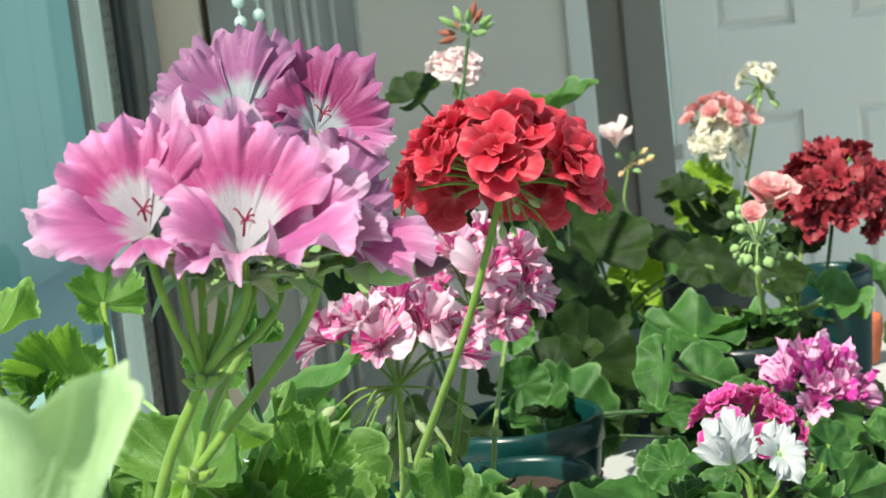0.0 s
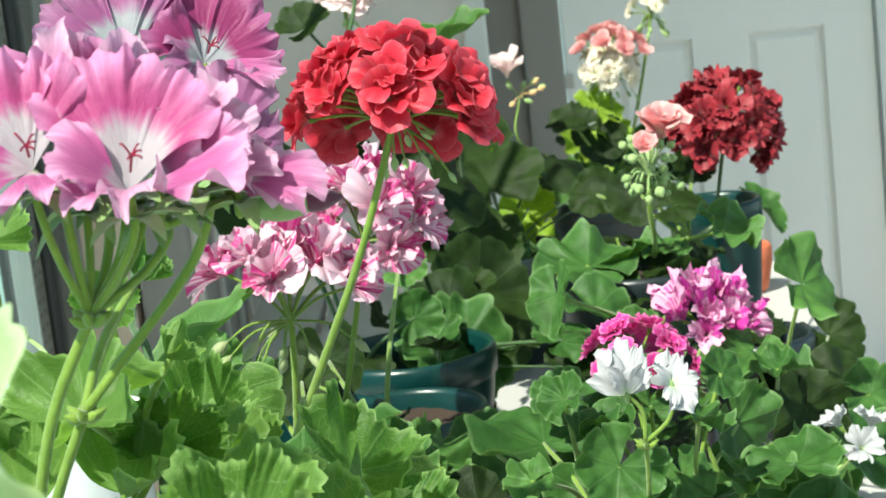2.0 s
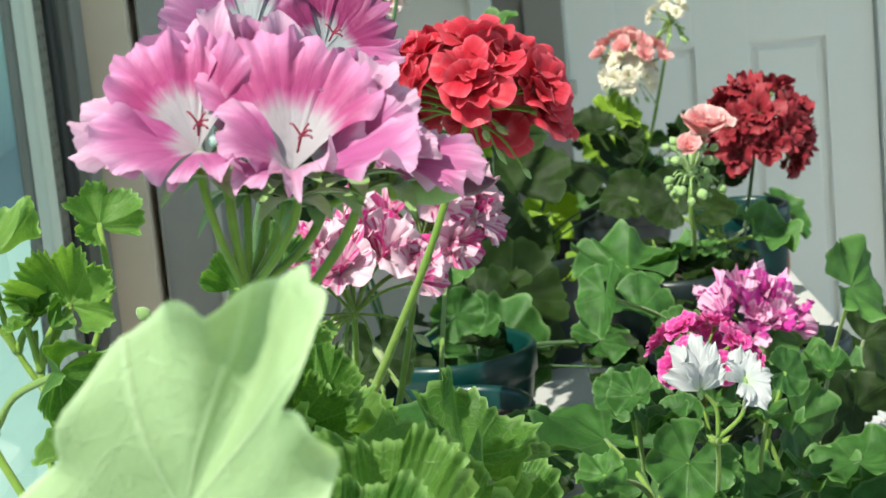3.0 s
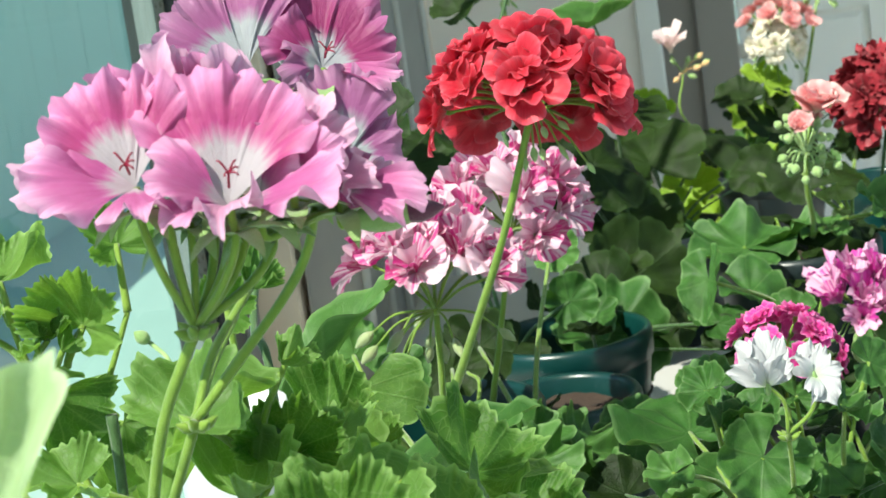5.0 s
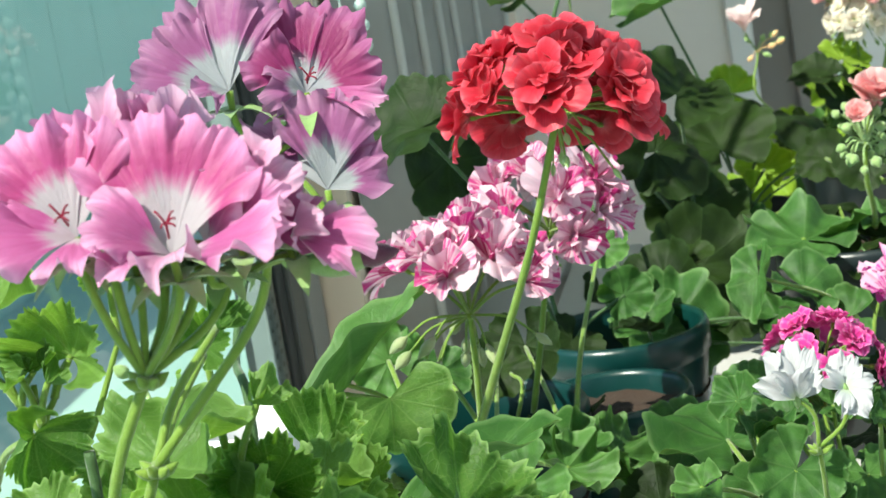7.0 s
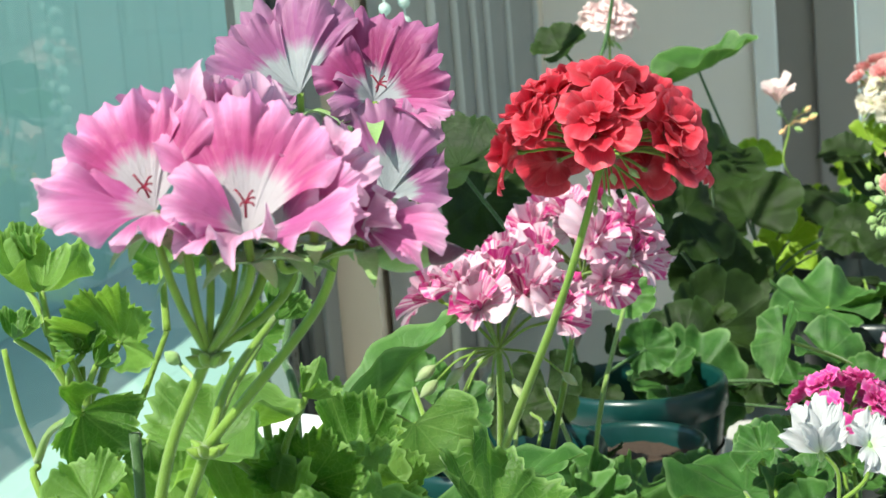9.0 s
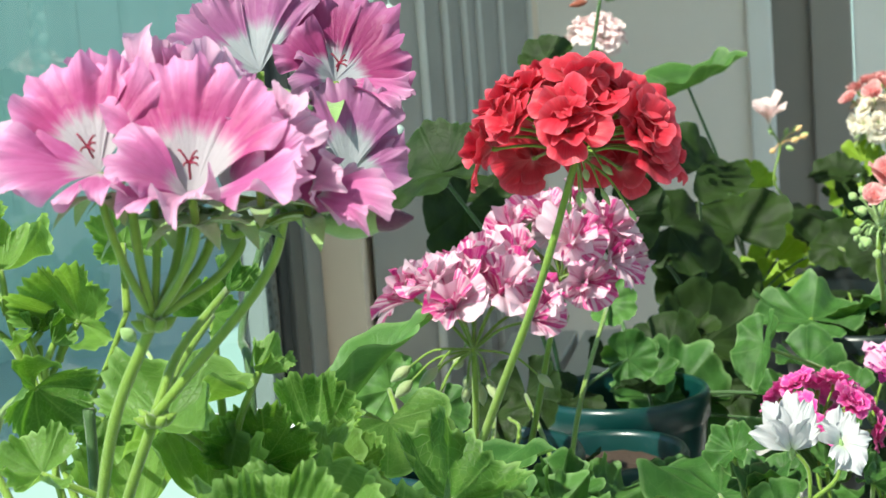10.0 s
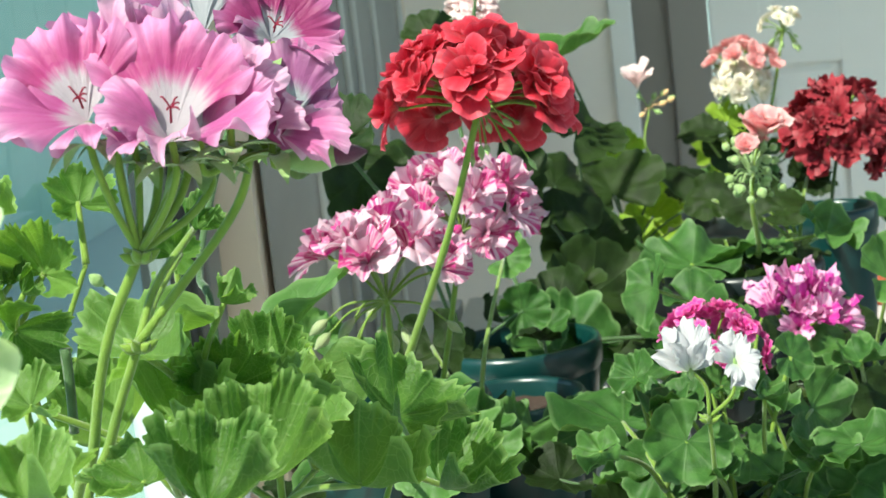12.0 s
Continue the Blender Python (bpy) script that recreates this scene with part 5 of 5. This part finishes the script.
def plant_white():
    hub = (0.175, 1.04, TABLE + 0.11)
    ob = thing("pelargonium", (0.175, 1.06, TABLE), "white-flowered pelargonium with a magenta flower head and scalloped leaves", "potted plant", "potted plants")
    pot(ob, 0.175, 1.06, TABLE + 0.001, TABLE + 0.12, 0.07, "pot_green", 0.02)
    leaves(ob, hub, [
    (0.131, 1.106, 0.736, 31, -26, 11, 0.0523, 'z'),
    (0.154, 1.000, 0.742, -54, -22, 152, 0.0282, 'z'),
    (0.200, 1.030, 0.722, -63, -4, -174, 0.0230, 'z'),
    (0.100, 0.980, 0.750, -12, -27, 92, 0.0160, 'c'),
    (0.235, 1.050, 0.775, 3, 46, -81, 0.0164, 'z'),
    (0.206, 1.000, 0.764, -22, 17, -112, 0.0178, 'c'),
    (0.150, 1.030, 0.764, -7, -20, 84, 0.0199, 'c'),
    (0.257, 1.100, 0.723, -66, 17, -160, 0.0310, 'z'),
    ], "stem", 0.0016)
    leaves(ob, hub, [
    (0.241, 1.020, 0.717, -36, 23, -135, 0.0258, 'c'),
    (0.184, 1.060, 0.760, 34, 6, -9, 0.0205, 'z'),
    (0.146, 1.100, 0.762, 12, -38, 41, 0.0229, 'z'),
    (0.232, 1.100, 0.694, -60, -6, 171, 0.0294, 'z'),
    (0.119, 1.250, 0.687, -44, -19, 142, 0.0315, 'z'),
    (0.146, 1.050, 0.713, -36, -14, 160, 0.0250, 'z'),
    (0.172, 1.000, 0.724, -30, 12, -147, 0.0164, 'c'),
    (0.130, 1.020, 0.782, -10, -24, 71, 0.0158, 'c'),
    (0.159, 1.030, 0.762, 40, -3, -0, 0.0183, 'z'),
    (0.188, 1.040, 0.765, -10, 25, -82, 0.0154, 'c'),
    (0.216, 1.050, 0.753, -21, 32, -95, 0.0171, 'c'),
    (0.252, 1.051, 0.685, 62, -24, 36, 0.0293, 'z'),
    (0.274, 1.041, 0.691, 71, 11, -32, 0.0266, 'c'),
    (0.215, 1.030, 0.699, 33, -37, 69, 0.0224, 'c'),
    (0.279, 1.020, 0.683, 56, -28, 55, 0.0307, 'z'),
    ], "stem", 0.0016)
    node = (0.165, 0.970, 0.766)
    stem(ob, [hub, (0.169, 0.990, 0.728), node], 0.002, 0.0016, "stem", [node])
    bm = bmesh.new()
    a, b = Vector((0.1563, 0.9680, 0.7954)), Vector((0.1818, 0.9680, 0.7965))
    tube(bm, [node, Vector(node).lerp(a, 0.5) + Vector((0.004, 0, 0.003)), a], 0.0013, 0.0011, 6)
    tube(bm, [node, Vector(node).lerp(b, 0.5) + Vector((0.006, 0, -0.003)), b], 0.0013, 0.0011, 6)
    part("stem", bm, M["stem"], ob)
    for k, (base, petals) in enumerate([
        ((0.1563, 0.9680, 0.7954), [
            ((0.1459, 0.9720, 0.8222), (0.15, -0.9, 0.4), 0.0085, 0.15, -0.35),
            ((0.1586, 0.9780, 0.8244), (0, -0.95, 0.2), 0.0085, 0.2, -0.2),
            ((0.1687, 0.9760, 0.8209), (-0.2, -0.9, 0.3), 0.0075, 0.2, -0.3),
            ((0.1702, 0.9660, 0.8096), (-0.3, -0.8, 0.5), 0.0070, 0.25, -0.5),
            ((0.1386, 0.9580, 0.8130), (0.3, -0.8, 0.5), 0.0065, 0.3, -0.5),
            ((0.1576, 0.9500, 0.8133), (-0.3, -0.85, 0.3), 0.0060, 0.4, -0.4),
            ((0.1479, 0.9520, 0.8141), (0.4, -0.85, 0.2), 0.0060, 0.4, -0.3),
        ]),
        ((0.1818, 0.9680, 0.7965), [
            ((0.1829, 0.9780, 0.8141), (0.1, -0.95, 0.3), 0.0085, 0.25, -0.2),
            ((0.1909, 0.9740, 0.8113), (-0.3, -0.9, 0.2), 0.0060, 0.3, -0.3),
            ((0.1981, 0.9660, 0.8015), (-0.2, -0.8, 0.5), 0.0065, 0.2, -0.4),
            ((0.1901, 0.9540, 0.7855), (-0.1, -0.8, 0.6), 0.0085, 0.15, -0.35),
            ((0.1776, 0.9500, 0.7926), (0.1, -0.7, 0.6), 0.0055, 0.2, -0.5),
            ((0.1726, 0.9620, 0.8102), (0.4, -0.8, 0.4), 0.0055, 0.3, -0.4),
        ]),
    ]):
        bm = bmesh.new()
        blob(bm, Vector(base) - Vector((0, 0, 0.006)), (0, 0, 1), 0.009, 0.005, 8, 6)
        flower = part("flower", bm, M["sepal"], ob, "white ruffled flower")
        for i, (tip, normal, half, cup, curl) in enumerate(petals):
            part("petal", ruffled_petal(base, tip, normal, half, cup, curl, 40 + 9 * k + i, M["white"], 0.0024, 64, 20, 0.25), None, flower, "", Matrix.Translation(base))
    neck = (0.188, 1.070, 0.777)
    stem(ob, [hub, (0.183, 1.050, 0.735), neck], 0.0018, 0.0014)
    umbel(ob, neck, (0.14, -0.14, 0.98), 0.027, "magenta", 11, 84, 0.66, 8, 0.95, 3)
    neck = (0.347, 1.140, 0.683)
    stem(ob, [hub, (0.301, 1.100, 0.679), neck], 0.0017, 0.0013)
    umbel(ob, neck, (-0.03, -0.22, 0.98), 0.018, "white", 3, 60, 0.72, 9, 1.0, 2)
    undergrowth(ob, hub, 18, 0.11, 0.06, 4)


plant_white()


def plant_orchid():
    hub = (0.36, 1.44, TABLE + 0.13)
    x, y, z = (0.389, 1.470, 0.679)
    ob = thing("pelargonium", (x, y, TABLE), "orchid-pink pelargonium in a black plastic pot", "potted plant", "potted plants")
    pot(ob, x, y, TABLE + 0.001, z + 0.004, 0.045, "pot_black", 0.05)
    leaves(ob, (x - 0.02, y, z - 0.05), [
    (0.358, 1.250, 0.772, -10, 42, -94, 0.0352, 'z'),
    (0.319, 1.200, 0.728, -16, 18, -113, 0.0231, 'c'),
    (0.462, 1.500, 0.661, -40, 33, -134, 0.0333, 'd'),
    (0.407, 1.320, 0.670, -43, 28, -142, 0.0411, 'd'),
    (0.351, 1.250, 0.678, -56, -7, 177, 0.0371, 'd'),
    (0.358, 1.150, 0.678, -31, 15, -156, 0.0324, 'z'),
    (0.239, 1.380, 0.743, -29, 27, -128, 0.0327, 'z'),
    (0.193, 1.320, 0.769, -48, 17, 139, 0.0372, 'e'),
    (0.384, 1.460, 0.689, -0, 47, -93, 0.0281, 'd'),
    (0.256, 1.360, 0.723, -9, -47, 99, 0.0262, 'z'),
    (0.300, 1.420, 0.722, 11, 49, -64, 0.0231, 'd'),
    (0.339, 1.200, 0.651, -45, -15, 163, 0.0320, 'c'),
    (0.329, 1.300, 0.713, -32, -14, 159, 0.0250, 'z'),
    (0.402, 1.250, 0.685, -0, 47, -93, 0.0259, 'z'),
    ], "stem", 0.0017)
    neck = (0.309, 1.345, 0.721)
    stem(ob, [(x - 0.02, y, z - 0.05), (0.304, 1.360, 0.689), neck], 0.002, 0.0016)
    umbel(ob, neck, (0.19, -0.14, 0.97), 0.024, "orchid", 14, 74, 1.0, 12, 1.0, 7, "sepal")
    undergrowth(ob, (x - 0.02, y, z - 0.05), 16, 0.12, 0.05, 5)


plant_orchid()


def plant_peach():
    x, y, z = (0.312, 1.550, 0.727)
    ob = thing("pelargonium", (x, y, TABLE), "peach rosebud pelargonium with pale green buds in a dark pot", "potted plant", "potted plants")
    pot(ob, x, y, TABLE + 0.001, z + 0.012, 0.070, "pot_black", 0.02, "dark plastic flower pot")
    hub = (x + 0.01, y, z - 0.005)
    leaves(ob, hub, [
    (0.252, 1.504, 0.754, 15, -11, 56, 0.0508, 'g'),
    (0.379, 1.500, 0.765, -19, 26, -89, 0.0311, 'g'),
    (0.326, 1.520, 0.755, 6, -7, 83, 0.0292, 'g'),
    (0.307, 1.600, 0.753, 13, 9, 7, 0.0331, 'd'),
    (0.379, 1.650, 0.766, -1, 50, -79, 0.0317, 'd'),
    (0.537, 1.900, 0.700, -47, 6, -127, 0.0393, 'e'),
    (0.356, 1.700, 0.772, 43, -20, 9, 0.0327, 'd'),
    (0.325, 1.750, 0.767, 16, -30, 50, 0.0284, 'd'),
    (0.426, 1.750, 0.778, 14, 47, -66, 0.0233, 'd'),
    ], "stem", 0.002)
    neck = (0.310, 1.475, 0.825)
    stem(ob, [hub, (0.316, 1.500, 0.764), (0.309, 1.480, 0.797), neck], 0.0030, 0.0025)
    head = umbel(ob, neck, (0.23, -0.05, 0.97), 0.026, "peach", 1, 10, 0.7, 3, 1.0, 0)
    part("flower", FLOWER["peach"][1], None, head, "", facing((0.319, 1.465, 0.858), (0.13, -0.35, 0.93), 30, 1.42))
    part("flower", FLOWER["peach"][0], None, head, "", facing((0.303, 1.455, 0.850), (-0.12, -0.66, 0.75), 30, 0.70))
    rnd = random.Random(6)
    for k in range(30):
        a = k * 2.4
        r = rnd.uniform(0.007, 0.022)
        end = Vector(neck) + Vector((r * math.cos(a), r * math.sin(a), 0.034 - 0.0016 * k + rnd.uniform(-0.004, 0.004)))
        size = rnd.uniform(0.5, 0.95)
        bm = bmesh.new()
        tube(bm, [neck, Vector(neck).lerp(end, 0.6) + Vector((0, 0, 0.005)), end], 0.0010, 0.0008, 5, 4)
        blob(bm, end - Vector((0, 0, 0.002)), (0.5 * math.cos(a), 0.5 * math.sin(a), 0.7 - 0.055 * k), 0.011 * size, 0.0105 * size, 9, 7, 0.5)
        part("bud", bm, M["bud"], head)
    undergrowth(ob, hub, 10, 0.07, 0.03, 6)


plant_peach()


def plant_dark_red():
    x, y, z = (0.456, 1.800, 0.737)
    ob = thing("pelargonium", (x, y, TABLE), "dark red double pelargonium in a dark green pot", "potted plant", "potted plants")
    pot(ob, x, y, TABLE + 0.001, z, 0.047, "pot_green", 0.03)
    neck = (0.448, 1.715, 0.818)
    stem(ob, [(x, y, z - 0.04), (0.435, 1.730, 0.724), neck], 0.0024, 0.002, "dark_stem")
    umbel(ob, neck, (0.24, -0.17, 0.96), 0.039, "dark_red", 19, 118, 1.06, 14, 1.0, 0)


plant_dark_red()


def plant_shell():
    ob = thing("pelargonium", (0.47, 2.34, TABLE), "shell-pink pelargonium with cream buds and yellow-green leaves", "potted plant", "potted plants")
    pot(ob, 0.47, 2.34, TABLE + 0.001, TABLE + 0.10, 0.07, "pot_black", 0.02)
    hub = (0.47, 2.33, TABLE + 0.09)
    leaves(ob, hub, [
    (0.466, 2.300, 0.776, 33, 29, -39, 0.0339, 'y'),
    (0.418, 2.250, 0.766, -6, -7, 80, 0.0365, 'd'),
    (0.457, 2.280, 0.734, -57, 9, -166, 0.0370, 'd'),
    (0.497, 2.320, 0.706, -5, 52, -78, 0.0376, 'z'),
    (0.439, 2.350, 0.677, 16, -44, 48, 0.0416, 'z'),
    (0.478, 2.300, 0.750, -7, 43, -94, 0.0305, 'y'),
    (0.478, 2.300, 0.672, -60, 19, -168, 0.0475, 'd'),
    (0.356, 2.550, 0.718, 25, -41, 51, 0.0413, 'y'),
    (0.340, 2.200, 0.660, -2, -34, 94, 0.0422, 'y'),
    (0.312, 2.150, 0.646, -32, -22, 128, 0.0381, 'y'),
    (0.448, 2.350, 0.727, 10, -25, 71, 0.0346, 'y'),
    (0.415, 2.450, 0.662, 14, 47, -66, 0.0433, 'y'),
    (0.394, 2.400, 0.567, -9, -47, 99, 0.0531, 'z'),
    (0.355, 2.350, 0.575, -55, -35, 159, 0.0381, 'y'),
    ], "stem", 0.0018)
    neck = (0.483, 2.300, 0.818)
    stem(ob, [hub, (0.482, 2.310, 0.731), neck], 0.0024, 0.002)
    umbel(ob, neck, (0.09, -0.13, 0.99), 0.046, "peach", 11, 56, 0.82, 15, 1.0, 12, "bud")
    umbel(ob, neck, (0.01, -0.51, 0.86), 0.030, "cream", 20, 84, 0.66, 16, 0.9, 10, "bud")
    top = (0.539, 2.290, 0.880)
    stem(ob, [hub, (0.501, 2.300, 0.729), (0.522, 2.300, 0.798), top], 0.0026, 0.0022)
    umbel(ob, top, (0, 0, 1), 0.026, "cream", 9, 75, 0.46, 17, 1.0, 18, "bud")
    # a slender stalk with one open flower and peach buds
    neck = (0.348, 2.200, 0.812)
    stem(ob, [hub, (0.344, 2.183, 0.757), neck], 0.0018, 0.0014)
    bm = bmesh.new()
    a = Vector((0.337, 2.200, 0.836))
    tube(bm, [neck, a], 0.001, 0.001, 6)
    head = part("flower_head", bm, M["stem"], ob)
    part("flower", FLOWER["pale"][0], None, head, "pale pink flower", facing(a, (-0.09, -0.35, 0.93), 10, 1.6))
    rnd = random.Random(9)
    for k in range(9):
        end = Vector(neck) + Vector((rnd.uniform(-0.012, 0.026), rnd.uniform(-0.01, 0.01), rnd.uniform(-0.006, 0.022)))
        b = bmesh.new()
        tube(b, [neck, Vector(neck).lerp(end, 0.5) + Vector((0, 0, 0.003)), end], 0.0007, 0.0006, 5, 3)
        blob(b, end, (end - Vector(neck)).normalized(), 0.011, 0.008)
        part("bud", b, M["peach_bud" if k % 2 else "bud"], head)
    # a pale flower head higher up
    neck = (0.127, 1.909, 0.958)
    stem(ob, [(0.27, 1.97, TABLE + 0.10), (0.143, 1.954, 0.860), neck], 0.0018, 0.0014)
    umbel(ob, neck, (0, 0, 1), 0.017, "shell", 8, 80, 0.95, 18, 1.0, 3)
    undergrowth(ob, hub, 16, 0.13, 0.12, 7)


plant_shell()


def clay_pot():
    x, y, z = (0.587, 2.120, 0.618)
    ob = thing("flower_pot", (x, y, TABLE), "orange terracotta pot standing on the table", "flower pot")
    pot(ob, x, y, TABLE + 0.001, z, 0.026, "pot_clay", 0.02)


clay_pot()
